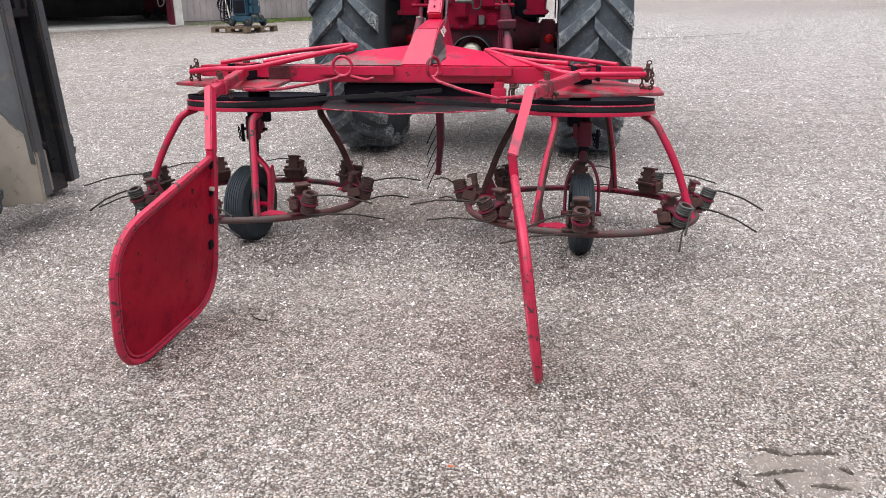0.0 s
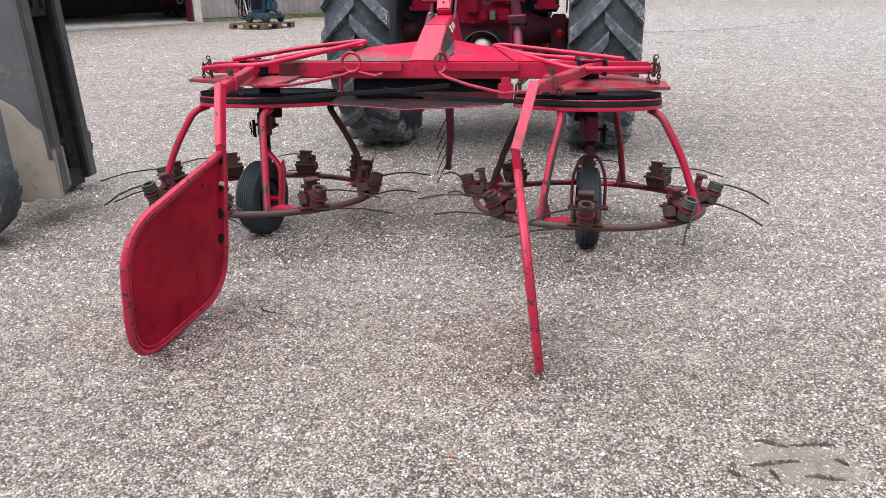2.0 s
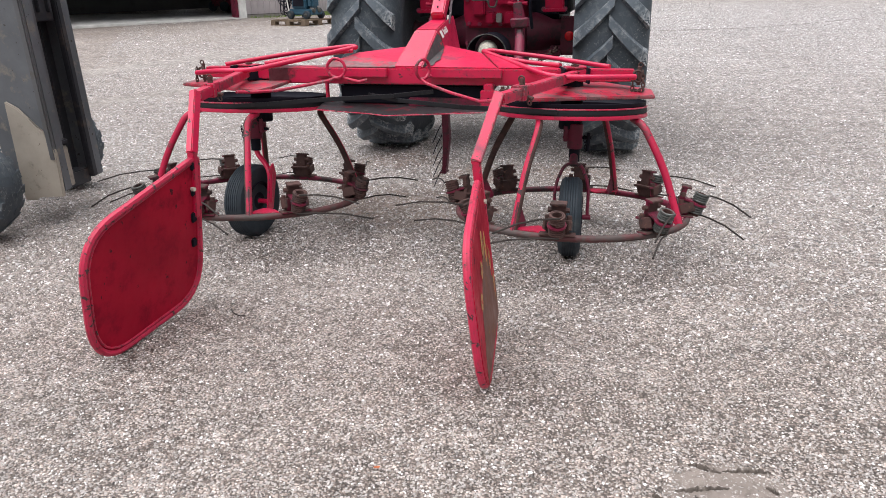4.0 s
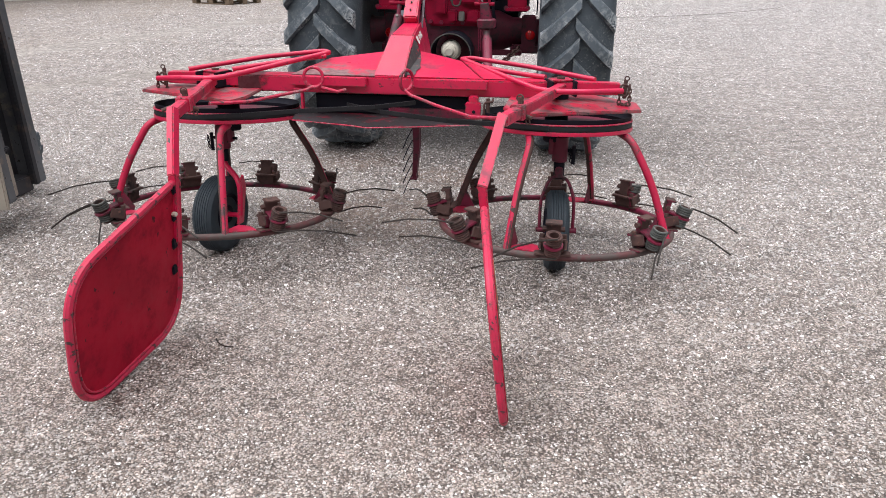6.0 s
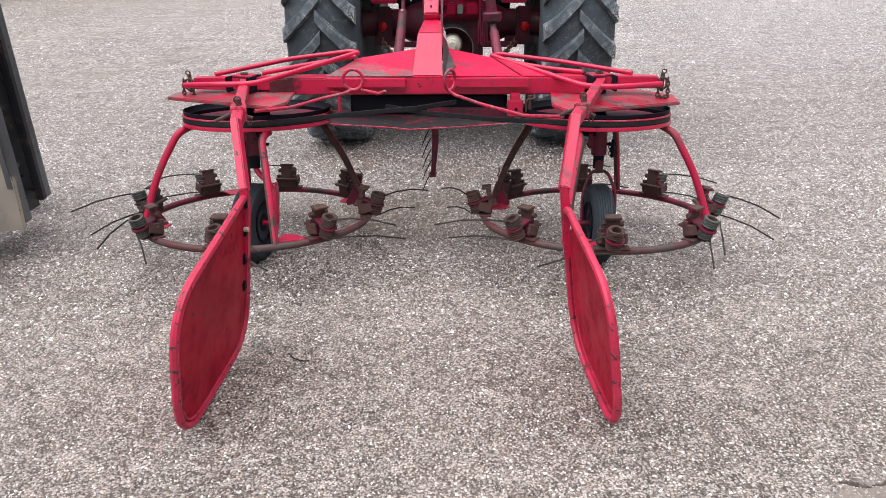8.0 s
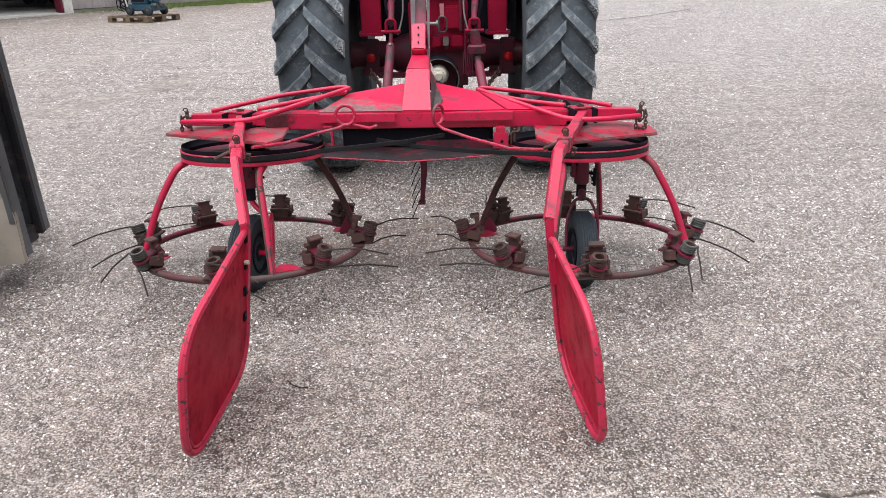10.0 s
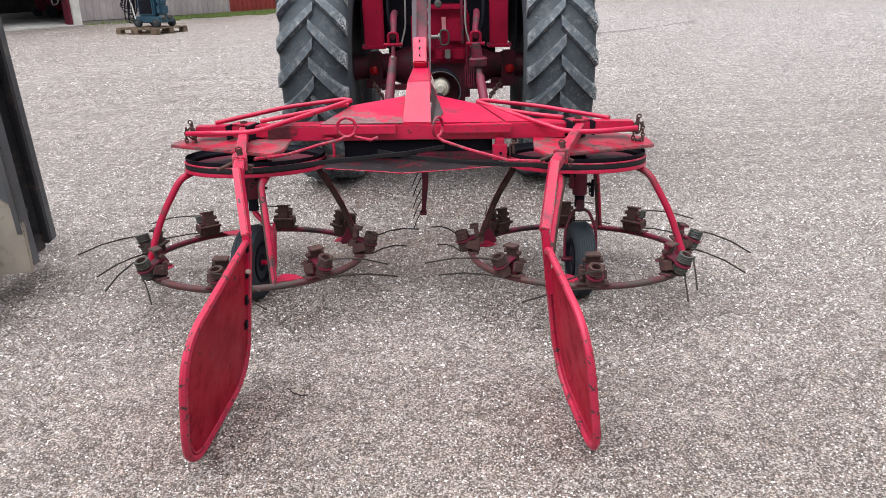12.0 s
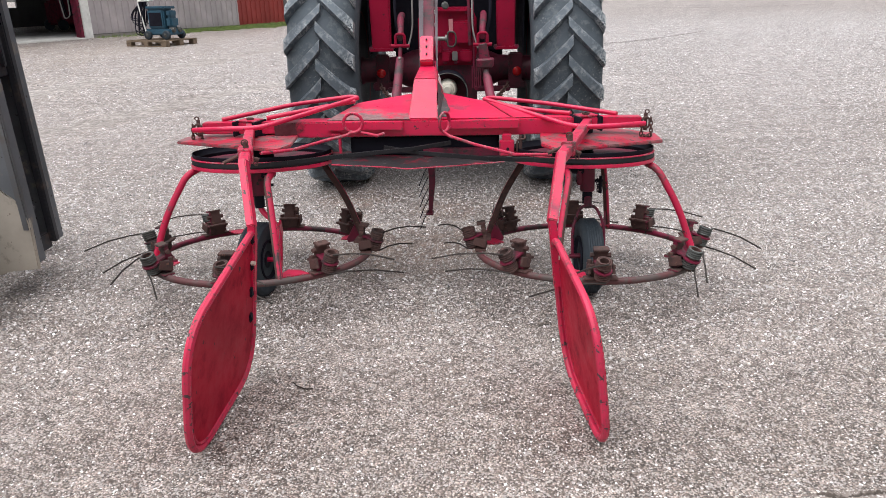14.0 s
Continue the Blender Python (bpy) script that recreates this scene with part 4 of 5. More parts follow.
            reach = rng.uniform(0.20, 0.27)
            bm = B()
            tube(bm, [b0 - trail * 0.012, b0 + o * 0.06 + n * 0.002, b0 + o * (reach * 0.6) - n * 0.004, b0 + o * reach - n * 0.026], 0.0030, 6)
            part("spring_tine", bm, WIRE, holder, "long thin bent steel tine")


def build_gauge_wheel(s):
    x, y = CX + s * 0.657, 2.80
    yaw = radians(-8 if s < 0 else 2)
    ax = V(math.cos(yaw), math.sin(yaw), 0)
    c = V(x, y, 0.150)
    bm = B()
    prof = [(0.075, -0.040), (0.095, -0.050), (0.125, -0.056), (0.145, -0.050), (0.154, -0.036)]
    for u in (-0.030, -0.018, -0.006, 0.006, 0.018, 0.030):
        prof += [(0.1575, u - 0.004), (0.1575, u + 0.003), (0.1545, u + 0.0045)]
    prof += [(0.154, 0.036), (0.145, 0.050), (0.125, 0.056), (0.095, 0.050), (0.075, 0.040)]
    lathe(bm, [(r * 0.95, h * (0.80 if s < 0 else 0.74)) for r, h in prof], c, ax, 48)
    wheel = part("gauge_wheel", bm, SMALL_RUBBER, tedder, "small ribbed black rubber tyre")
    bm = B()
    lathe(bm, [(0.0, -0.030), (0.03, -0.034), (0.06, -0.022), (0.078, -0.044), (0.082, -0.040), (0.076, -0.02), (0.076, 0.02), (0.082, 0.04), (0.078, 0.044), (0.06, 0.022), (0.03, 0.034), (0.0, 0.03)], c, ax, 28)
    part("wheel_rim", bm, BLACK, wheel)
    side = 1 if s < 0 else -1
    bm = B()
    top = V(x, y + 0.075, 0.345)
    if s < 0:
        tube(bm, fillet([c + ax * 0.085, c + ax * 0.085 + V(0, 0.03, 0.13), top + V(0, 0, -0.01), top + V(0, 0.0, 0.05)], 0.05, 5), 0.011, 10)
        fp = c + ax * 0.079
        slab(bm, [fp + V(0, -0.03, -0.03), fp + V(0, 0.02, -0.035), fp + V(0, 0.075, 0.10), fp + V(0, 0.06, 0.15), fp + V(0, 0.02, 0.13)], ax * 0.010, 0.002)
    else:
        hoop = [c + ax * 0.062, c + ax * 0.062 + V(0, 0.02, 0.12), c + ax * 0.03 + V(0, 0.05, 0.192), c - ax * 0.03 + V(0, 0.05, 0.192), c - ax * 0.062 + V(0, 0.02, 0.12), c - ax * 0.062]
        tube(bm, fillet(hoop, 0.05, 5), 0.0062, 10)
        cyl(bm, c + V(0, 0.05, 0.185), top + V(0, 0, 0.03), 0.016, seg=12)
    cyl(bm, c + ax * (0.09 if s < 0 else 0.075), c - ax * (0.03 if s < 0 else 0.075), 0.010, seg=12)
    part("wheel_fork", bm, RED if s < 0 else RED_DARK, tedder)
    bm = B()
    cyl(bm, top + V(0, 0, 0.0), V(x, 2.90, 0.55), 0.020, seg=16)
    part("wheel_post", bm, BLACK, tedder, "black steel wheel post")
    bm = B()
    cyl(bm, (x, 2.885, 0.392), (x, 2.895, 0.485), 0.029, seg=18, bev=0.004)
    box(bm, (x + side * 0.034, 2.89, 0.45), (0.018, 0.035, 0.06), 0.003)
    part("post_sleeve", bm, RED_DARK, tedder)
    bm = B()
    cyl(bm, (x - 0.045, 2.885, 0.435), (x + 0.06, 2.885, 0.435), 0.006, seg=8)
    px = x + (0.050 if s > 0 else -0.042)
    cyl(bm, (px, 2.88, 0.385), (px, 2.88, 0.455), 0.007, seg=8)
    chain(bm, (px - 0.014, 2.875, 0.445), (px - 0.009, 2.875, 0.395), 0.016, 0.0019)
    part("locking_pin", bm, BLACK, tedder)


def build_belts():
    """Two belt runs leave the pulleys' near sides and cross before the middle drive."""
    for s in (-1, 1):
        px = CX + s * 0.636
        pts = [V(px - s * 0.03, 2.6500, 0.5655), V(px - s * 0.16, 2.669, 0.568 if s > 0 else 0.572), V(s * 0.27, 2.71, 0.568 if s > 0 else 0.585), V(s * 0.01, 2.79, 0.576 if s > 0 else 0.592), V(-s * 0.13, 2.86, 0.585 if s > 0 else 0.600)]
        bm = B()
        for p, q in zip(pts, pts[1:]):
            bar(bm, p, q, 0.008, 0.016, (0, 0, 1), 0.0015)
        part("crossed_belt", bm, BELT, tedder, "black belt run crossing between the pulleys")


def build_stand():
    bm = B()
    slab(bm, [(0.000, 3.50, 0.52), (0.035, 3.50, 0.52), (0.040, 3.50, 0.28), (0.022, 3.50, 0.118), (0.002, 3.50, 0.118), (0.010, 3.50, 0.28)], (0, 0.05, 0), 0.003)
    box(bm, (0.010, 3.52, 0.120), (0.036, 0.06, 0.008), 0.002)
    part("parking_stand", bm, GRIME, tedder, "narrow iron parking stand with a foot")
    for k in range(5):
        bm = B()
        z = 0.36 - 0.055 * k
        tube(bm, [(0.006, 3.505, z), (-0.018, 3.50, z - 0.045), (-0.038, 3.49, z - 0.095)], 0.0024, 6)
        part("comb_wire", bm, BLACK, tedder)


def shield_x(s, y, z):
    return -0.449 + 0.043 * (y - 2.1) + 0.130 * (z - 0.5) if s < 0 else 0.439 - 0.096 * (y - 2.1) - 0.125 * (z - 0.5)


def build_shield(s):
    elbow = V(-0.492, 2.235, 0.662) if s < 0 else V(0.477, 2.275, 0.664)
    root = V(-0.655, 2.90, 0.664) if s < 0 else V(0.66, 2.90, 0.662)
    yh, zh = (2.10, 0.512) if s < 0 else (2.12, 0.512)
    hinge = V(shield_x(s, yh, zh), yh, zh)
    bm = B()
    bar(bm, root, elbow, 0.033, 0.033, bev=0.003)
    arm = part("swing_arm", bm, RED_SCUFF, tedder, "square red swing arm worn to bare metal")
    bm = B()
    d = (root - elbow).normalized()
    bar(bm, elbow + d * 0.13, elbow + d * 0.20, 0.046, 0.046, bev=0.003)
    part("arm_collar", bm, RED_SCUFF, arm)
    bm = B()
    p = elbow + d * 0.16
    side = d.cross(V(0, 0, 1)).normalized()
    cyl(bm, p + V(0, 0, 0.02), p + V(0, 0, 0.042), 0.007, seg=8)
    tube(bm, [p + V(0, 0, 0.040) + side * 0.010 * math.cos(a) + V(0, 0, 0.010 * math.sin(a)) for a in [k * math.tau / 12 for k in range(12)]], 0.0026, 6, True)
    chain(bm, p + V(0, 0, 0.04), p + side * 0.03 + V(0, 0, -0.035), 0.022, 0.0026)
    tube(bm, [p - side * 0.07 + V(0, -0.01, -0.02), p - side * 0.02, p + side * 0.04 + V(0, 0, -0.018)], 0.006, 8)
    part("lock_pin", bm, RUST, arm, "rusty pin with a ring and chain")
    # post from the elbow, bending into the panel's inner edge
    bm = B()
    lo = V(shield_x(s, yh + 0.012, 0.30), yh + 0.012, 0.30)
    bar(bm, elbow + V(0, 0.0, 0.016), hinge + V(0, 0, -0.004), 0.024 if s < 0 else 0.029, 0.032, (0, 1, 0), 0.003)
    bar(bm, hinge + V(0, 0.004, 0.006), lo, 0.024, 0.024, (0, 1, 0), 0.003)
    part("shield_post", bm, RED, tedder, "square red post with chipped edges")
    # rounded panel with a raised rim
    if s < 0:
        corners, turns = [(2.124, 0.497), (1.606, 0.391), (1.630, 0.008), (2.139, 0.028)], (0.024, 0.132, 0.146, 0.146)
    else:
        corners, turns = [(2.132, 0.470), (1.672, 0.394), (1.669, 0.012), (2.138, 0.027)], (0.080, 0.135, 0.140, 0.160)
    rim = fillet([V(0, *c) for c in corners], turns, 8, True)
    rim = [V(shield_x(s, p.y, p.z), p.y, p.z) for p in rim]
    bm = B()
    tube(bm, rim, 0.0105, 8, True)
    part("shield_rim", bm, RED_RIM, tedder, "rolled red rim chipped along its edge")
    bm = B()
    slab(bm, [p + V(0.0085 if s > 0 else 0.0, 0, 0) for p in rim], (0.003, 0, 0))
    panel = part("shield_panel", bm, RED_PANEL, tedder, "sheet-metal swath panel, red paint with stains")
    # inner bead of the rolled edge
    heart = sum(rim, V(0, 0, 0)) / len(rim)
    bm = B()
    bead = [heart + (p - heart) * (1 - 0.0155 / (p - heart).length) for p in rim]
    tube(bm, [p + V(0.004 if s < 0 else 0.009, 0, 0) for p in bead], 0.0034, 6, True)
    part("rim_bead", bm, RED_RIM, panel)
    for k in range(4 if s < 0 else 0):
        z = 0.475 - 0.085 * k
        y = yh + 0.008
        bm = B()
        box(bm, (shield_x(s, y, z) + (0.004 if s < 0 else -0.002), y - 0.012, z), (0.010, 0.026, 0.034 - 0.004 * (k % 2)), 0.004)
        part("weld_spot", bm, BLACK, panel, "blackened weld spot")
    if s > 0:
        bm = B()
        o = [(1.73, 0.035), (2.12, 0.05), (2.135, 0.14), (2.05, 0.20), (2.04, 0.25), (1.99, 0.285), (1.95, 0.32), (1.91, 0.30), (1.87, 0.275), (1.82, 0.235), (1.78, 0.20), (1.77, 0.15), (1.74, 0.10)]
        slab(bm, [V(shield_x(s, y, z) + 0.0117, y, z) for y, z in o], (0.0008, 0, 0))
        part("bare_patch", bm, BARE, panel, "brown bare patch rubbed through yellow primer")
        rng = random.Random(8)
        for y0, z0, ry, rz in ((1.93, 0.335, 0.035, 0.045), (1.985, 0.30, 0.022, 0.05), (1.86, 0.29, 0.03, 0.028), (1.79, 0.235, 0.022, 0.03), (2.05, 0.255, 0.02, 0.04), (2.09, 0.15, 0.014, 0.05)):
            bm = B()
            ring = [(y0 + ry * math.cos(a) * rng.uniform(0.55, 1.15), z0 + rz * math.sin(a) * rng.uniform(0.55, 1.15)) for a in [k * math.tau / 16 for k in range(16)]]
            slab(bm, [V(shield_x(s, y, z) + 0.0129, y, z) for y, z in ring], (0.0006, 0, 0))
            part("primer_spot", bm, PRIMER, panel, "ragged ochre primer spot")
    bm = B()
    cyl(bm, (shield_x(s, yh, 0.39) + 0.006, yh - 0.012, 0.40), (shield_x(s, yh, 0.39) + 0.018, yh - 0.014, 0.40), 0.007, seg=6)
    part("panel_bolt", bm, CHROME, panel)


build_frame()
build_hoops()
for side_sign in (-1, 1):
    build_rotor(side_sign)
    build_gauge_wheel(side_sign)
    build_shield(side_sign)
build_belts()
build_stand()


# ---- tractor ----
TX, AXLE_Y, AXLE_Z = 0.095, 4.775, 0.690
tractor = thing("tractor", (TX, AXLE_Y, 0), "old red farm tractor with worn lugged rear tyres", "tractor")


def lug_mesh(side):
    """One bar of the tread, about the wheel's axle (x), standing at the back of the wheel."""
    bm = B()
    rows = []
    for k in range(7):
        t = k / 6
        u = side * (-0.012 + 0.202 * t)
        mid = -0.29 * t ** 0.92
        half = 0.034 + 0.008 * t
        top = 0.702 - 0.016 * t ** 2.2 - (0.02 if k == 6 else 0)
        low = 0.655 - 0.055 * t ** 2.5
        prof = ((mid - half * 1.25 / 0.7, low), (mid - half / 0.7 + 0.008, top - 0.003), (mid - half / 0.7 * 0.8, top), (mid + half / 0.7 * 0.8, top), (mid + half / 0.7 - 0.008, top - 0.003), (mid + half * 1.25 / 0.7, low))
        rows.append([bm.verts.new((u, -r * math.cos(a), r * math.sin(a))) for a, r in prof])
    for a, b in zip(rows, rows[1:]):
        for i in range(5):
            bm.faces.new((a[i], a[i + 1], b[i + 1], b[i]))
    bm.faces.new(rows[0])
    bm.faces.new(rows[-1][::-1])
    return finish("lug", bm, LUG_RUBBER, Vector((0, 0, 0)), 30)


LUGS = {1: lug_mesh(1), -1: lug_mesh(-1)}


def build_rear_wheel(x):
    c = V(x, AXLE_Y, AXLE_Z)
    bm = B()
    prof = [(0.36, -0.150), (0.40, -0.178), (0.47, -0.196), (0.54, -0.198), (0.60, -0.188), (0.635, -0.165), (0.655, -0.12), (0.664, -0.06), (0.667, 0.0)]
    prof = prof + [(r, -h) for r, h in prof[-2::-1]]
    lathe(bm, prof, c, (1, 0, 0), 72)
    tyre = part("rear_tyre", bm, RUBBER, tractor, "wide grey rubber tractor tyre, scuffed")
    n = 21
    for side in (-1, 1):
        for k in range(n):
            ob = new("lug", LUGS[side])
            ob.parent = tyre
            ob.matrix_local = Matrix.Translation(c - ORIGIN[tyre]) @ Matrix.Rotation(-(k + (0.5 if side > 0 else 0.0)) * math.tau / n, 4, "X")
    bm = B()
    lathe(bm, [(0.0, -0.03), (0.16, -0.03), (0.30, -0.09), (0.355, -0.15), (0.375, -0.155), (0.365, -0.12), (0.33, -0.04), (0.33, 0.04), (0.365, 0.12), (0.375, 0.155), (0.355, 0.15), (0.30, 0.02), (0.16, 0.03), (0.0, 0.03)], c, (1, 0, 0), 40)
    part("wheel_disc", bm, RED_TRACTOR, tractor)


def build_tractor():
    for x in (-0.605, 0.762):
        build_rear_wheel(x)
    for s in (-1, 1):
        cx = TX + s * 0.42
        # trumpet housing, bracket and round reflector
        bm = B()
        lathe(bm, [(0.13, 0.0), (0.12, 0.06), (0.085, 0.14), (0.075, 0.36), (0.10, 0.40)], V(TX + s * 0.17, AXLE_Y, AXLE_Z), (s, 0, 0), 24)
        part("axle_housing", bm, GRIME, tractor)
        bm = B()
        box(bm, (cx - s * 0.01, 4.68, 0.70), (0.085, 0.03, 0.19), 0.008)
        box(bm, (cx - s * 0.03, 4.70, 0.60), (0.17, 0.06, 0.05), 0.008)
        part("lamp_bracket", bm, GRIME, tractor)
        bm = B()
        lathe(bm, [(0.0, 0.012), (0.018, 0.010), (0.026, 0.004), (0.028, 0.0)], (cx + s * 0.0, 4.66, 0.682), (0, -1, 0), 24)
        part("reflector", bm, REFLECT, tractor, "round red reflector")
        # tall fender post; black sheet standing for the tyre's shaded inner side
        bm = B()
        xa, xb = (-0.353, -0.240) if s < 0 else (0.384, 0.489)
        slab(bm, [(xa, 4.50, 0.825), (xb, 4.50, 0.825), (xb, 4.50, 1.45), (xa - 0.015, 4.50, 1.45)], (0, 0.05, 0), 0.008)
        bar(bm, (xa - 0.012, 4.51, 0.835), (xb + 0.012, 4.51, 0.835), 0.07, 0.018, bev=0.003)
        part("fender_post", bm, RED_TRACTOR, tractor, "flat red fender post")
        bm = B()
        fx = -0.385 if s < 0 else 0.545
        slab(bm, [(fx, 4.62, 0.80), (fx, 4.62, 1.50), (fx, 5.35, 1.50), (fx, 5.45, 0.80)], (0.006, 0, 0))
        part("tyre_shade_sheet", bm, BLACK, tractor, "black sheet standing for the tyre's shaded inner side")
        # unseen wheel cover, added to keep sky light off the rear castings
        bm = B()
        wx0, wx1 = (-0.84, -0.40) if s < 0 else (0.55, 0.99)
        arc = [V(0, AXLE_Y - 0.79 * math.cos(a), AXLE_Z + 0.79 * math.sin(a)) for a in [radians(62 + 10 * k) for k in range(10)]]
        for p, q in zip(arc, arc[1:]):
            slab(bm, [V(wx0, p.y, p.z), V(wx1, p.y, p.z), V(wx1, q.y, q.z), V(wx0, q.y, q.z)], ((p + q) / 2 - V(0, AXLE_Y, AXLE_Z)).normalized() * 0.006)
        bmesh.ops.remove_doubles(bm, verts=bm.verts[:], dist=0.001)
        part("unseen_mudguard", bm, RED_TRACTOR, tractor)
        # bolts on the post's foot
        for k in (-1, 1):
            bm = B()
            cyl(bm, ((xa + xb) / 2 + k * 0.062, 4.505, 0.842), ((xa + xb) / 2 + k * 0.062, 4.478, 0.842), 0.013, seg=6)
            part("foot_bolt", bm, RED_DARK, tractor)
    # transmission casting
    bm = B()
    slab(bm, [(-0.055, 4.42, 0.745), (0.245, 4.42, 0.745), (0.262, 4.42, 0.80), (0.262, 4.42, 1.02), (0.225, 4.42, 1.065), (-0.03, 4.42, 1.065), (-0.075, 4.42, 1.02), (-0.075, 4.42, 0.80)], (0, 0.60, 0), 0.012)
    body = part("hydraulic_housing", bm, RED_TRACTOR, tractor, "red cast hydraulic housing")
    bm = B()
    box(bm, (0.095, 4.75, 0.66), (0.34, 0.60, 0.30), 0.03)
    part("transmission_case", bm, GRIME, tractor, "grimy red transmission casting")
    # body boxes, black to stand for the shaded hollows between rear parts
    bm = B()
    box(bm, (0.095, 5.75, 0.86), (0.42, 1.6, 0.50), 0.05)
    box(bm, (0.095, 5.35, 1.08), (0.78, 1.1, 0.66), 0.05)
    part("tractor_body", bm, BLACK, tractor, "tractor body, painted black for the shade behind the castings")
    # unseen deck above the axle, added to shade the castings below
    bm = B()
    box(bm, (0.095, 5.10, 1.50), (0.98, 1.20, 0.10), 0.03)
    part("unseen_platform", bm, BLACK, tractor)
    # unseen as well, added on the deck for the same shade
    bm = B()
    box(bm, (0.095, 4.80, 1.70), (0.46, 0.42, 0.10), 0.04)
    box(bm, (0.095, 4.60, 1.90), (0.44, 0.09, 0.36), 0.04)
    part("unseen_seat", bm, BLACK, tractor)
    bm = B()
    slab(bm, [(-0.12, 6.0, 0.95), (0.31, 6.0, 0.95), (0.31, 6.0, 1.50), (0.22, 6.0, 1.60), (-0.03, 6.0, 1.60), (-0.12, 6.0, 1.50)], (0, 1.5, 0), 0.04)
    part("hood", bm, RED_TRACTOR, tractor, "red engine hood")
    bm = B()
    bar(bm, (-0.60, 7.0, 0.42), (0.79, 7.0, 0.42), 0.10, 0.12, bev=0.02)
    bar(bm, (0.095, 6.9, 0.46), (0.095, 6.9, 0.96), 0.22, 0.3, bev=0.03)
    part("front_axle", bm, RED_DARK, tractor)
    for fx in (-0.64, 0.83):
        bm = B()
        prof = [(0.20, -0.07), (0.27, -0.095), (0.33, -0.09), (0.365, -0.06), (0.375, 0.0)]
        lathe(bm, prof + [(r, -h) for r, h in prof[-2::-1]], (fx, 7.0, 0.375), (1, 0, 0), 40)
        part("front_tyre", bm, RUBBER, tractor)
        bm = B()
        lathe(bm, [(0.0, -0.03), (0.14, -0.03), (0.21, -0.07), (0.21, 0.07), (0.14, 0.03), (0.0, 0.03)], (fx, 7.0, 0.375), (1, 0, 0), 28)
        part("front_rim", bm, RED_TRACTOR, tractor)
    # casting details: ribs, flanges, cover and bolts
    for x, z, w, h in ((0.175, 0.93, 0.10, 0.13), (0.02, 0.86, 0.07, 0.10), (0.20, 0.80, 0.07, 0.07), (0.085, 0.80, 0.05, 0.07)):
        bm = B()
        box(bm, (x, 4.408, z), (w, 0.05, h), 0.01)
        part("casting_boss", bm, RED_TRACTOR, tractor)
    rng = random.Random(3)
    for x, z in ((-0.04, 0.77), (0.02, 0.765), (0.08, 0.765), (0.14, 0.765), (0.22, 0.77), (0.24, 0.87), (0.24, 0.97), (-0.05, 0.90), (-0.05, 1.0), (0.205, 1.04), (0.03, 1.04), (0.19, 0.90), (0.16, 0.96), (0.26, 0.66), (0.26, 0.61), (-0.06, 0.66), (-0.06, 0.61)):
        bm = B()
        cyl(bm, (x, 4.43 if z > 0.7 else 4.455, z), (x, 4.405 if z > 0.7 else 4.435, z), 0.010 + 0.003 * rng.random(), seg=6)
        part("casting_bolt", bm, RED_DARK, tractor)
    bm = B()
    bar(bm, (-0.02, 4.40, 1.052), (0.23, 4.40, 1.052), 0.03, 0.014, bev=0.003)
    part("top_flange", bm, RED_TRACTOR, tractor)
    bm = B()
    bar(bm, (0.116, 4.395, 0.935), (0.114, 4.395, 1.005), 0.024, 0.006, (0, 1, 0), 0.001)
    part("pale_strip", bm, worn("faded_pink_paint", (0.62, 0.26, 0.28), (0.4, 0.15, 0.16), 0.6), tractor, "faded pink strip")
    # power take-off with its black guard
    bm = B()
    arch = [V(0.094 + 0.112 * math.cos(a), 4.22, 0.612 + 0.110 * math.sin(a)) for a in [radians(-25 + 230 * k / 20) for k in range(21)]]
    for a, b in zip(arch, arch[1:]):
        d = V(0, 0.21, 0)
        n = (V(0.094, 4.22, 0.612) - (a + b) / 2).normalized() * 0.006
        slab(bm, [a, b, b + n, a + n], d)
    bmesh.ops.remove_doubles(bm, verts=bm.verts[:], dist=0.0004)
    guard = part("pto_guard", bm, BLACK, tractor, "black arched power take-off guard")
    bm = B()
    tube(bm, [p + V(0, -0.002, 0) for p in arch], 0.0035, 6)
    part("guard_edge", bm, ZINC, guard, "worn grey edge of the guard")
    bm = B()
    lathe(bm, [(0.0, 0.10), (0.019, 0.10), (0.023, 0.092), (0.023, 0.07), (0.033, 0.068), (0.035, 0.05), (0.043, 0.048), (0.049, 0.036), (0.051, 0.02), (0.056, 0.0)], (0.093, 4.27, 0.632), (0, -1, 0), 28)
    part("pto_stub", bm, CHROME, tractor, "bright steel power take-off stub")
    bm = B()
    cyl(bm, (0.060, 3.62, 0.56), (0.088, 4.17, 0.585), 0.026, seg=18)
    cyl(bm, (0.055, 3.10, 0.545), (0.060, 3.64, 0.561), 0.035, seg=18)
    part("drive_shaft", bm, BLACK, tractor, "black tubular drive shaft")
    # lift arms, rods, lower links
    for s in (-1, 1):
        lx = -0.150 if s < 0 else 0.286
        bm = B()
        tube(bm, fillet([(lx + s * 0.015, 4.42, 1.03), (lx + s * 0.012, 4.28, 1.02), (lx, 4.12, 0.955), (lx, 4.05, 0.925)], 0.06, 4), [0.019] * 6 + [0.016] * 6, 12)
        part("lift_arm", bm, RED_DARK, tractor)
        bm = B()
        tube(bm, fillet([(lx - 0.024, 4.05, 0.875), (lx - 0.024, 4.05, 0.945), (lx + 0.024, 4.05, 0.945), (lx + 0.024, 4.05, 0.875)], 0.018, 4), 0.008, 8)
        cyl(bm, (lx - 0.05, 4.05, 0.885), (lx + 0.05, 4.05, 0.885), 0.010, seg=10)
        part("clevis", bm, RED_TRACTOR, tractor)
        bm = B()
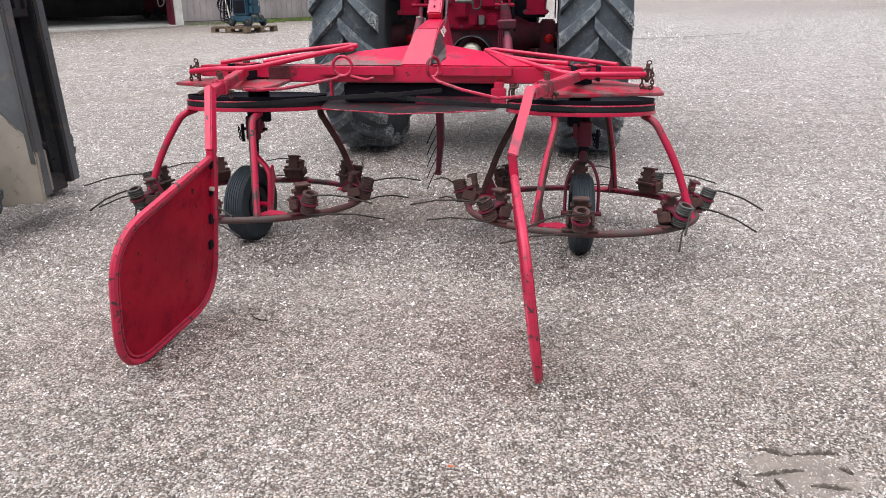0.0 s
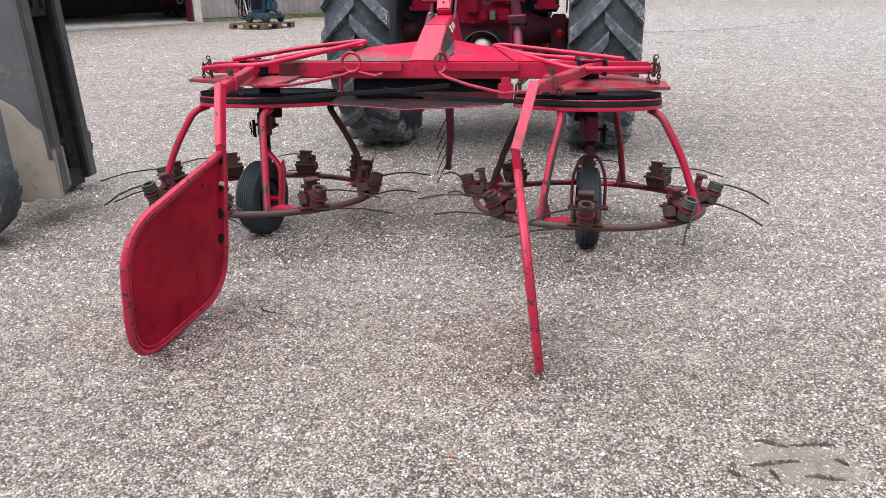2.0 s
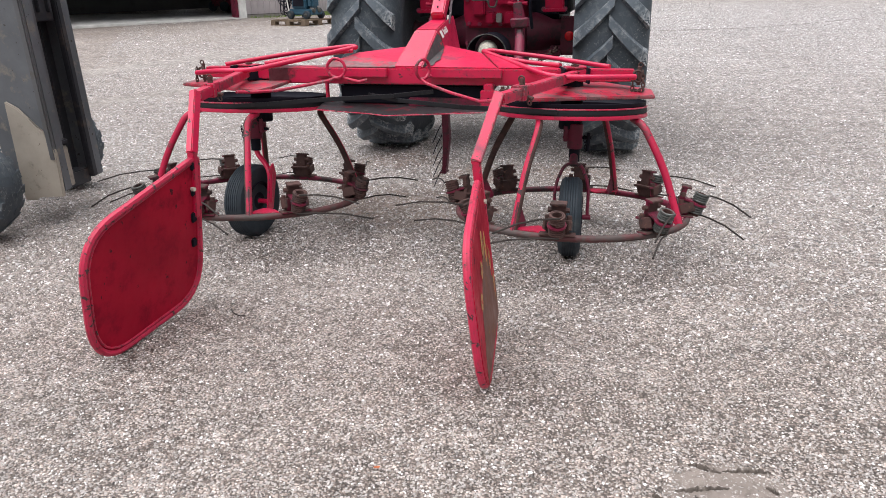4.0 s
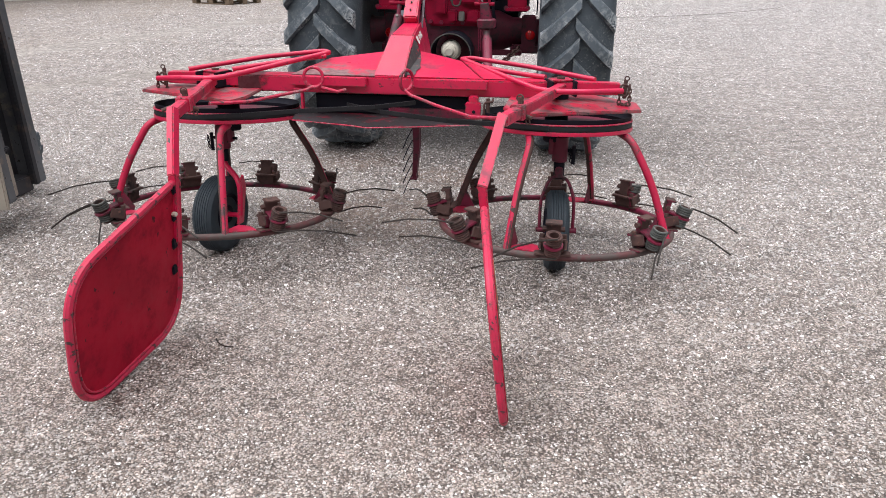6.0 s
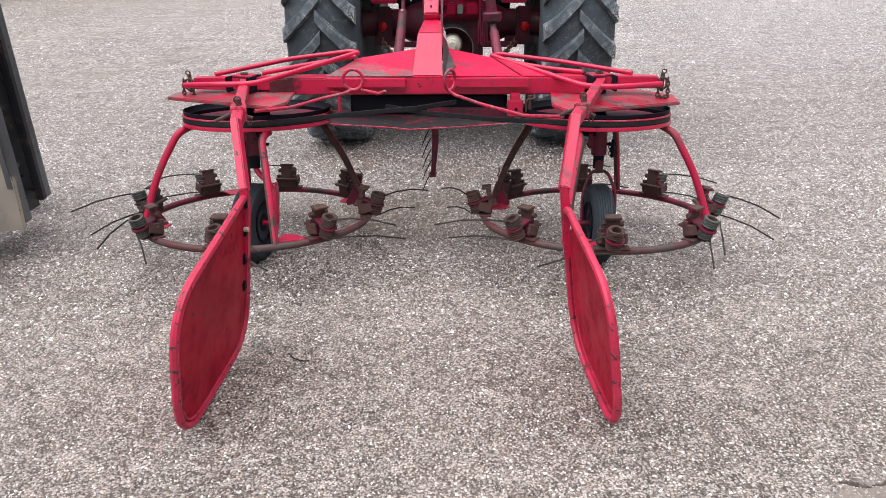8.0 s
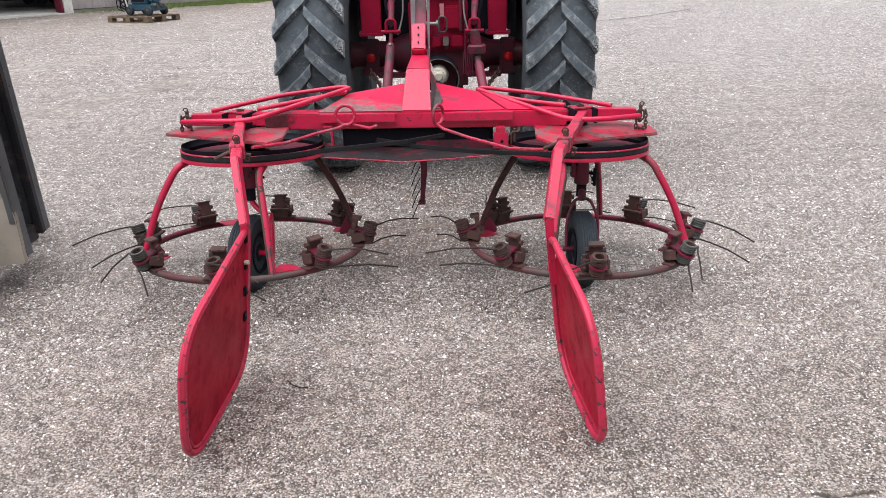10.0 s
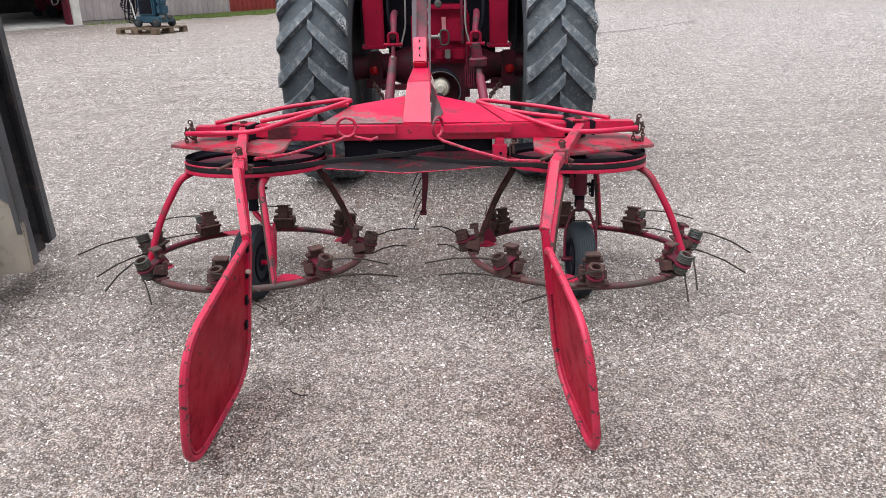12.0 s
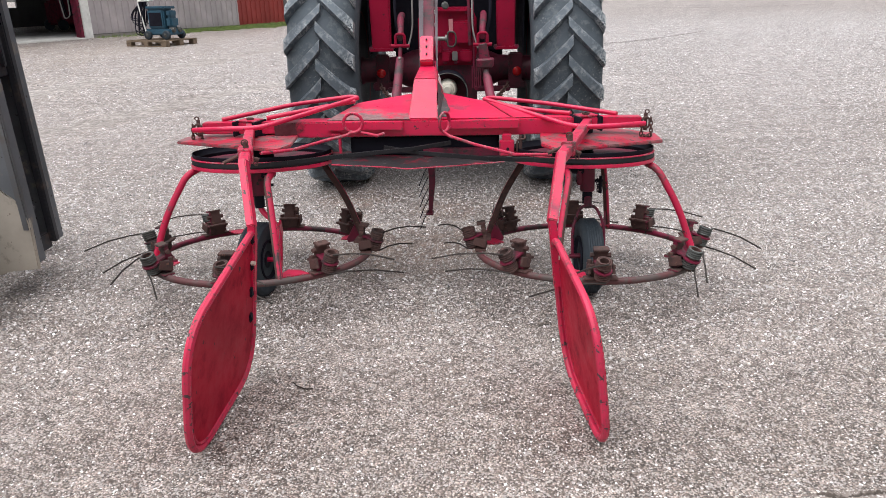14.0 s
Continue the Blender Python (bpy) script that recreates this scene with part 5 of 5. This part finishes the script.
        if s < 0:
            cyl(bm, (lx, 4.05, 0.875), (lx - 0.002, 4.03, 0.815), 0.011, seg=12)
            cyl(bm, (lx - 0.002, 4.03, 0.82), (lx - 0.012, 3.75, 0.60), 0.022, 0.026, 18, 0.003)
        else:
            cyl(bm, (lx, 4.05, 0.89), (lx + 0.012, 4.05, 0.80), 0.024, 0.030, 18, 0.004)
            cyl(bm, (lx + 0.012, 4.05, 0.815), (lx + 0.014, 4.05, 0.765), 0.050, 0.046, 22, 0.008)
            cyl(bm, (lx + 0.014, 4.05, 0.77), (lx + 0.022, 3.99, 0.715), 0.017, seg=14)
            cyl(bm, (lx + 0.022, 3.99, 0.72), (lx + 0.050, 3.75, 0.55), 0.024, seg=16)
        rod = part("lift_rod", bm, RED_DARK, tractor)
        if s < 0:
            for k in range(3):
                bm = B()
                p = V(lx - 0.003 - 0.001 * k, 4.018 - 0.012 * k, 0.815 - 0.022 * k)
                lathe(bm, [(0.0, 0.004), (0.007, 0.004), (0.009, 0.0)], p + V(0, -0.020, 0.012), (0, -1, 0.6), 10)
                part("adjusting_hole", bm, STEEL, rod)
        bm = B()
        bar(bm, (lx + s * 0.06, 4.60, 0.46), (lx + s * 0.07, 3.60, 0.54), 0.025, 0.055, bev=0.006)
        part("lower_link", bm, RED_DARK, tractor)
        bm = B()
        chain(bm, (lx + s * 0.09, 4.30, 0.57), (lx + s * 0.17, 4.55, 0.62), 0.05, 0.005)
        part("check_chain", bm, RUST, tractor)
        # hanging hoses
        bm = B()
        tube(bm, fillet([(lx + s * 0.05, 4.45, 1.25), (lx + s * 0.055, 4.40, 1.02), (lx + s * 0.02, 4.38, 0.88), (lx + s * 0.035, 4.42, 0.74)], 0.08, 5), 0.009, 8)
        part("hydraulic_hose", bm, BLACK, tractor)
        bm = B()
        tube(bm, fillet([(lx - s * 0.05, 4.38, 1.20), (lx - s * 0.05, 4.33, 0.95), (lx - s * 0.02, 4.30, 0.85)], 0.06, 4), 0.005, 8)
        part("brake_cable", bm, STEEL, tractor)
    # drawbar and top-link catch with its wire loop
    bm = B()
    cyl(bm, (0.00, 4.30, 0.905), (0.088, 4.28, 0.905), 0.011, seg=12)
    cyl(bm, (0.085, 4.28, 0.905), (0.097, 4.28, 0.905), 0.020, seg=12)
    part("catch_rod", bm, STEEL, tractor)
    bm = B()
    tube(bm, fillet([(0.098, 4.26, 0.945), (0.140, 4.26, 0.940), (0.146, 4.26, 0.90), (0.138, 4.26, 0.862), (0.098, 4.26, 0.862)], 0.018, 4, True), 0.0048, 8, True)
    part("wire_loop", bm, ZINC, tractor, "bright bent wire loop")
    bm = B()
    cyl(bm, (0.083, 4.36, 1.082), (0.088, 4.27, 1.078), 0.019, seg=18, bev=0.004)
    cyl(bm, (0.088, 4.272, 1.078), (0.089, 4.262, 1.078), 0.012, seg=14)
    part("hydraulic_coupler", bm, ZINC, tractor, "grey hydraulic coupler")
    bm = B()
    tube(bm, fillet([(-0.01, 4.36, 1.12), (0.01, 4.30, 1.06), (0.03, 4.30, 1.05), (0.04, 4.32, 1.0), (0.02, 4.34, 0.97)], 0.03, 4), 0.006, 8)
    part("white_hose_end", bm, WHITE, tractor)
    bm = B()
    box(bm, (0.135, 4.40, 0.80), (0.032, 0.03, 0.05), 0.004)
    part("nameplate", bm, STEEL, tractor)
    bm = B()
    cyl(bm, (0.215, 4.38, 1.15), (0.222, 4.38, 0.86), 0.009, seg=10)
    cyl(bm, (0.24, 4.40, 1.15), (0.245, 4.40, 0.70), 0.006, seg=8)
    part("control_rod", bm, RED_DARK, tractor)
    bm = B()
    for k in range(5):
        cyl(bm, (0.235 + 0.012 * k, 4.36, 0.745), (0.237 + 0.012 * k, 4.36, 0.62), 0.0035, seg=6)
    part("link_bolts", bm, RED_DARK, tractor)
    # drawbar frame under the axle
    bm = B()
    bar(bm, (-0.28, 4.62, 0.585), (0.47, 4.62, 0.585), 0.05, 0.03, bev=0.005)
    bar(bm, (0.095, 4.30, 0.43), (0.095, 5.0, 0.45), 0.08, 0.03, bev=0.005)
    part("drawbar_frame", bm, GRIME, tractor)


build_tractor()


# ---- forklift mast ----
forklift = thing("forklift", (-1.75, 2.95, 0), "forklift mast of greasy grey steel with treaded tyres", "forklift")


def build_forklift():
    lean = 0.035
    top = 1.9

    def post(name, x0, x1, y0, y1, z0, z1, m, label=""):
        bm = B()
        dx0, dx1 = -lean * z0, -lean * z1
        a = [(x0 + dx0, y0, z0), (x1 + dx0, y0, z0), (x1 + dx0, y1, z0), (x0 + dx0, y1, z0)]
        slab(bm, a, (dx1 - dx0, 0, z1 - z0), 0.005)
        return part(name, bm, m, forklift, label)

    bm = B()
    slab(bm, [(-1.72, 2.731, 0.115), (-1.66, 2.731, 0.118), (-1.640, 2.731, 0.135), (-1.515, 2.731, 0.140), (-1.512, 2.731, 0.33), (-1.530, 2.731, 0.40), (-1.60, 2.731, 0.45), (-1.66, 2.731, 0.52), (-1.72, 2.731, 0.55)], (0, 0.018, 0), 0.004)
    part("mast_side_plate", bm, MAST_TAN, forklift, "dusty tan steel plate")
    post("outer_rail", -1.80, -1.512, 2.750, 2.80, 0.16, top, MAST_GREY, "grey steel mast rail")
    post("outer_rail_lip", -1.535, -1.505, 2.728, 2.749, 0.30, top, MAST_LIGHT)
    post("inner_rail", -1.70, -1.575, 2.835, 2.885, 0.36, top, MAST_LIGHT)
    post("rail_gusset", -1.70, -1.58, 2.815, 2.90, 0.15, 0.33, MAST_TAN)
    post("rail_lug", -1.69, -1.56, 2.84, 2.89, 0.345, 0.365, MAST_DARK)
    post("mast_web", -1.76, -1.735, 2.915, 3.13, 0.13, top, MAST_DARK, "dark greasy mast web")
    post("web_rib", -1.735, -1.70, 3.03, 3.045, 0.18, top, MAST_DARK)
    post("far_rail", -1.76, -1.640, 3.115, 3.168, 0.137, top, MAST_GREY, "worn grey mast rail")
    post("far_rail_lip", -1.665, -1.632, 3.085, 3.118, 0.137, top, MAST_DARK)
    post("mast_foot", -1.76, -1.66, 2.83, 3.10, 0.11, 0.18, MAST_DARK)
    carriage = post("carriage", -1.745, -1.655, 2.895, 3.08, 0.862, 1.30, MAST_DARK, "dark greasy carriage block")
    post("carriage_side", -1.70, -1.585, 2.81, 2.89, 0.855, 1.30, MAST_DARK)
    bm = B()
    for y in (2.93, 2.99, 3.05):
        bar(bm, (-1.683, y, 0.90), (-1.697, y, 1.30), 0.03, 0.018, (0, 1, 0), 0.003)
    part("carriage_rib", bm, MAST_DARK, carriage)
    bm = B()
    cyl(bm, (-1.72, 2.905, 0.22), (-1.78, 2.905, 1.8), 0.011, seg=10)
    part("lift_cylinder_rod", bm, STEEL, forklift)
    axle = B()
    cyl(axle, (-1.79, 2.49, 0.222), (-2.04, 3.33, 0.222), 0.05, seg=14)
    part("front_axle", axle, MAST_DARK, forklift)
    d = V(-0.225, 0.86, 0).normalized()
    for c in (V(-1.79, 2.49, 0.222), V(-2.04, 3.33, 0.222)):
        bm = B()
        prof = [(0.11, -0.085), (0.15, -0.092), (0.19, -0.088), (0.212, -0.07), (0.216, -0.03), (0.217, 0.0)]
        prof += [(r, -h) for r, h in prof[-2::-1]]
        lathe(bm, prof, c, d, 48)
        tyre = part("front_tyre", bm, RUBBER, forklift, "dark treaded industrial tyre")
        u0 = d.cross(V(0, 0, 1)).normalized()
        for sgn in (-1, 1):
            for k in range(20):
                a = (k + (0.5 if sgn > 0 else 0)) * math.tau / 20
                r0 = u0 * math.cos(a) + V(0, 0, 1) * math.sin(a)
                bm = B()
                t = d.cross(r0)
                o = [c + r0 * 0.212 + d * sgn * 0.008 - t * 0.016, c + r0 * 0.212 + d * sgn * 0.008 + t * 0.014, c + r0 * 0.202 + d * sgn * 0.09 + t * 0.002, c + r0 * 0.202 + d * sgn * 0.09 - t * 0.032]
                slab(bm, o, r0 * 0.008)
                part("tread_block", bm, RUBBER, tyre)
        bm = B()
        lathe(bm, [(0.0, -0.05), (0.09, -0.05), (0.115, -0.08), (0.115, 0.08), (0.09, 0.05), (0.0, 0.05)], c, d, 24)
        part("wheel_rim", bm, MAST_TAN, forklift)


build_forklift()

# ---- barn ----
P0, DIR = V(-10.38, 20.78, 0), V(0.52, 0.854, 0)
INW = V(-0.854, 0.52, 0)


def wall_at(s, off, z):
    p = P0 + DIR * s + INW * off
    return V(p.x, p.y, z)


def wall_block(name, s0, s1, o0, o1, z0, z1, m, parent, label="", bev=0.01):
    bm = B()
    slab(bm, [wall_at(s0, o0, z0), wall_at(s1, o0, z0), wall_at(s1, o1, z0), wall_at(s0, o1, z0)], (0, 0, z1 - z0), bev)
    return part(name, bm, m, parent, label)


def build_barn():
    barn = thing("barn", tuple(wall_at(0, 0, 0.12)), "barn with ribbed metal cladding and an open dark doorway", "barn")
    H = 4.2
    front = wall_block("front_wall", 0.30, 7.88, 0.03, 0.16, 0.22, H, BARN_DARK, barn)
    wall_block("plinth", 0.30, 7.88, 0.02, 0.20, 0.0, 0.22, CONCRETE, barn)
    wall_block("end_post", 7.88, 8.05, -0.04, 0.16, 0.0, H, BARN_DARK, barn, "dark corner post")
    wall_block("door_post", 0.06, 0.30, -0.03, 0.17, 0.0, H, WHITE, barn, "white painted door post")
    wall_block("door_jamb", -0.02, 0.06, 0.02, 0.30, 0.0, H, RED_DARK, barn, "dark red door jamb")
    wall_block("left_front_wall", -12.0, -5.2, 0.03, 0.16, 0.0, H, CLAD, barn)
    wall_block("door_lintel", -5.2, 0.06, 0.03, 0.16, 3.4, H, CLAD, barn)
    wall_block("end_wall", 7.75, 7.88, 0.16, 9.6, 0.0, H, BARN_DARK, barn)
    wall_block("left_end_wall", -12.0, -11.87, 0.16, 9.6, 0.0, H, BARN_DARK, barn)
    wall_block("back_wall", -12.0, 2.85, 9.6, 9.72, 0.0, H, BARN_DARK, barn)
    wall_block("back_wall", 3.45, 7.75, 9.6, 9.72, 0.0, H, BARN_DARK, barn)
    wall_block("back_wall", 2.85, 3.45, 9.6, 9.72, 0.0, 0.92, BARN_DARK, barn)
    wall_block("back_wall", 2.85, 3.45, 9.6, 9.72, 1.9, H, BARN_DARK, barn)
    wall_block("barn_floor", -11.8, 7.6, 0.2, 9.6, 0.0, 0.165, SHEET_GREY, barn, "dusty concrete floor")
    wall_block("door_sill", -5.2, 0.06, -0.12, 0.20, 0.0, 0.155, SHEET_GREY, barn, "pale concrete door sill")
    bm = B()
    for o, i, z0, z1 in ((-0.5, 4.9, H, H + 1.4), (4.9, 10.2, H + 1.4, H)):
        slab(bm, [wall_at(-12.3, o, z0), wall_at(8.1, o, z0), wall_at(8.1, i, z1), wall_at(-12.3, i, z1)], (0, 0, 0.12))
    part("roof", bm, BARN_DARK, barn, "dark sheet roof")
    # ribbed sheets
    def sheet(width):
        bm = B()
        n = round(width / 0.2)
        prof = []
        for k in range(n):
            x = k * 0.216
            prof += [(x, 0.0), (x + 0.155, 0.0), (x + 0.163, -0.045), (x + 0.201, -0.045)]
        prof.append((n * 0.216, 0.0))
        lo = [bm.verts.new(DIR * x + INW * y) for x, y in prof]
        hi = [bm.verts.new(DIR * x + INW * y + V(0, 0, 3.85)) for x, y in prof]
        for i in range(len(prof) - 1):
            bm.faces.new((lo[i], lo[i + 1], hi[i + 1], hi[i]))
        return bm
    me_grey = finish("cladding_sheet", sheet(1.0), CLAD, Vector((0, 0, 0)), 20)
    me_red = finish("cladding_sheet", sheet(1.0), CLAD_RED, Vector((0, 0, 0)), 20)
    for k in range(7):
        ob = new("cladding_sheet", me_red if k >= 5 else me_grey)
        ob.parent = front
        ob.location = wall_at(0.32 + 1.08 * k, 0.012 - 0.003 * (k % 2), 0.235) - ORIGIN[front]
    return barn


def build_barn_inside():
    # red machine just inside the doorway, hoses hanging by it
    m = thing("red_machine", tuple(wall_at(1.9, 3.9, 0.165)), "dark red machine standing inside the barn doorway", "machine")
    bm = B()
    slab(bm, [wall_at(1.65, 3.70, 0.40), wall_at(2.60, 3.70, 0.40), wall_at(2.60, 4.60, 0.40), wall_at(1.65, 4.60, 0.40)], (0, 0, 0.75), 0.06)
    part("body", bm, RED_DARK, m)
    bm = B()
    slab(bm, [wall_at(1.70, 3.75, 1.15), wall_at(2.40, 3.75, 1.15), wall_at(2.40, 4.50, 1.15), wall_at(1.70, 4.50, 1.15)], (0, 0, 0.7), 0.08)
    part("hood", bm, RED_DARK, m)
    for s, o in ((1.7, 3.75), (2.55, 3.75), (1.7, 4.55), (2.55, 4.55)):
        bm = B()
        lathe(bm, [(0.05, -0.05), (0.15, -0.06), (0.165, -0.03), (0.165, 0.03), (0.15, 0.06), (0.05, 0.05)], wall_at(s, o, 0.40), tuple(INW), 20)
        part("wheel", bm, SMALL_RUBBER, m)
    for k in range(3):
        bm = B()
        c = wall_at(0.45 + 0.1 * k, 1.7 + 0.1 * k, 0.0)
        pts = [c + V(0, 0, 2.2), c + DIR * 0.05 + V(0, 0, 1.2), c + DIR * 0.12 + V(0, 0, 0.62 + 0.05 * k), c + DIR * 0.3 + V(0, 0, 0.7), c + DIR * 0.32 + V(0, 0, 1.3), c + DIR * 0.28 + V(0, 0, 2.2)]
        tube(bm, fillet(pts, 0.3, 5), 0.018, 8)
        solo("hanging_hose", bm, SHEET_GREY if k == 0 else BLACK, tuple(c + V(0, 0, 2.2)), "loop of hose hanging inside the barn", "hose", "hoses in the barn")


def build_pallet():
    f = V(-6.60, 17.05, 0)
    a, b = V(-0.936, 0.351, 0), V(0.351, 0.936, 0)
    gz = rise(17.3)
    L, W = 1.17, 1.08
    pal = thing("pallet", (f.x, f.y, gz), "weathered wooden pallet on the gravel beside the barn", "pallet")

    def blk(name, a0, a1, b0, b1, z0, z1):
        bm = B()
        slab(bm, [f + a * a0 + b * b0 + V(0, 0, gz + z0), f + a * a1 + b * b0 + V(0, 0, gz + z0), f + a * a1 + b * b1 + V(0, 0, gz + z0), f + a * a0 + b * b1 + V(0, 0, gz + z0)], (0, 0, z1 - z0), 0.004)
        part(name, bm, WOOD, pal)

    for i in range(6):
        blk("board", i * 0.205, i * 0.205 + 0.125, 0, W, 0.122, 0.144)
    for j in range(3):
        blk("runner", 0, L, j * 0.47, j * 0.47 + 0.14, 0.100, 0.122)
        blk("bottom_board", 0, L, j * 0.47, j * 0.47 + 0.14, 0.0, 0.022)
        for i in range(3):
            blk("block", i * 0.515, i * 0.515 + 0.14, j * 0.47, j * 0.47 + 0.14, 0.022, 0.100)
    return f, a, b, gz + 0.144


def build_compressor(f, a, b, z):
    c = f + a * 0.45 + b * 0.52
    comp = thing("welding_generator", (c.x, c.y, z), "blue-green enamelled machine on small wheels, standing on the pallet", "generator")

    def at(u, v, h):
        return c + a * u + b * v + V(0, 0, z + h)

    def blk(name, u0, u1, v0, v1, h0, h1, m, bev=0.02, label=""):
        bm = B()
        slab(bm, [at(u0, v0, h0), at(u1, v0, h0), at(u1, v1, h0), at(u0, v1, h0)], (0, 0, h1 - h0), bev)
        return part(name, bm, m, comp, label)

    blk("chassis", -0.36, 0.36, -0.22, 0.22, 0.10, 0.24, BLUE)
    blk("cabinet", -0.18, 0.30, -0.18, 0.18, 0.24, 0.68, BLUE, 0.03)
    blk("front_grille", -0.12, 0.24, -0.19, -0.18, 0.30, 0.60, BLACK, 0.003)
    blk("motor", -0.36, -0.18, -0.14, 0.14, 0.26, 0.52, BLUE, 0.05)
    blk("lid", -0.24, 0.32, -0.20, 0.20, 0.68, 0.74, BLUE, 0.02)
    blk("control_box", -0.34, -0.20, -0.12, 0.10, 0.52, 0.64, BLUE, 0.02)
    for u in (-0.27, 0.27):
        for v in (-0.25, 0.25):
            bm = B()
            lathe(bm, [(0.0, -0.035), (0.04, -0.035), (0.05, -0.045), (0.092, -0.04), (0.102, -0.02), (0.102, 0.02), (0.092, 0.04), (0.05, 0.045), (0.0, 0.035)], at(u, v, 0.102), tuple(b), 24)
            wheel = part("wheel", bm, SMALL_RUBBER, comp)
            bm = B()
            lathe(bm, [(0.0, 0.012), (0.025, 0.01), (0.042, 0.0)], at(u, v - 0.046, 0.102), tuple(-b), 18)
            part("hub_cap", bm, ZINC, wheel)
    for v in (-0.10, 0.10):
        bm = B()
        lathe(bm, [(0.0, 0.03), (0.05, 0.02), (0.06, 0.0), (0.06, -0.10)], at(-0.38, v, 0.21), tuple(-a), 20)
        part("lamp_cap", bm, ZINC, comp, "pale round end cap")
    bm = B()
    tube(bm, fillet([at(0.40, -0.16, 0.12), at(0.55, -0.16, 0.86), at(0.38, -0.16, 0.88)], 0.06), 0.018, 10)
    tube(bm, fillet([at(0.40, 0.16, 0.12), at(0.55, 0.16, 0.86), at(0.38, 0.16, 0.88)], 0.06), 0.018, 10)
    tube(bm, [at(0.54, -0.16, 0.86), at(0.54, 0.16, 0.86)], 0.016, 10)
    part("handle", bm, WHITE, comp, "white tubular push handle")
    rng = random.Random(11)
    for k in range(15):
        bm = B()
        u, v = 0.56 + rng.uniform(-0.08, 0.16), rng.uniform(-0.14, 0.14)
        lo = 0.10 + rng.uniform(0, 0.40)
        w = rng.uniform(0.06, 0.46)
        pts = [at(0.54, v, 0.875), at(u + w, v + 0.03, 0.62), at(u + w * 1.2, v, lo), at(u - 0.04, v - 0.05, lo - 0.04), at(u - 0.05, v - 0.03, 0.55), at(0.545, v + 0.01, 0.87)]
        tube(bm, fillet(pts, 0.12, 4), 0.010, 7)
        solo("power_cable", bm, BLACK, tuple(at(u, v, 0.86)), "black cable coiled over the machine's white handle", "cable", "cables on the handle")


def build_grass():
    rng = np.random.default_rng(5)
    n = 34000
    s = 0.3 + 9.0 * rng.random(n)
    off = -0.04 - (0.75 + 1.7 * (s / 9.3)) * rng.random(n) ** 1.2 * (0.75 + 0.25 * np.sin(s * 3.1) * np.cos(s * 7.3))
    keep = rng.random(n) < np.clip((s - 1.4) / 2.8, 0.03, 1.0)
    s, off = s[keep], off[keep]
    n = len(s)
    x = P0.x + DIR.x * s + INW.x * off
    y = P0.y + DIR.y * s + INW.y * off
    z = 0.010 * (y - 8)
    h = 0.02 + 0.08 * rng.random(n) ** 1.5
    a = rng.random(n) * math.tau
    w = 0.008 + 0.008 * rng.random(n)
    lx, ly = rng.normal(0, 0.03, n), rng.normal(0, 0.03, n)
    p = np.stack([np.stack([x - w * np.cos(a), y - w * np.sin(a), z], 1), np.stack([x + w * np.cos(a), y + w * np.sin(a), z], 1), np.stack([x + lx, y + ly, z + h], 1)], 1)
    me = bpy.data.meshes.new("grass")
    me.from_pydata(p.reshape(-1, 3).tolist(), [], np.arange(3 * n).reshape(-1, 3).tolist())
    me.materials.append(GRASS)
    tagged(new("grass", me), "ragged strip of short grass along the barn wall", "grass", kind="stuff")


build_barn()
build_barn_inside()
build_compressor(*build_pallet())
build_grass()
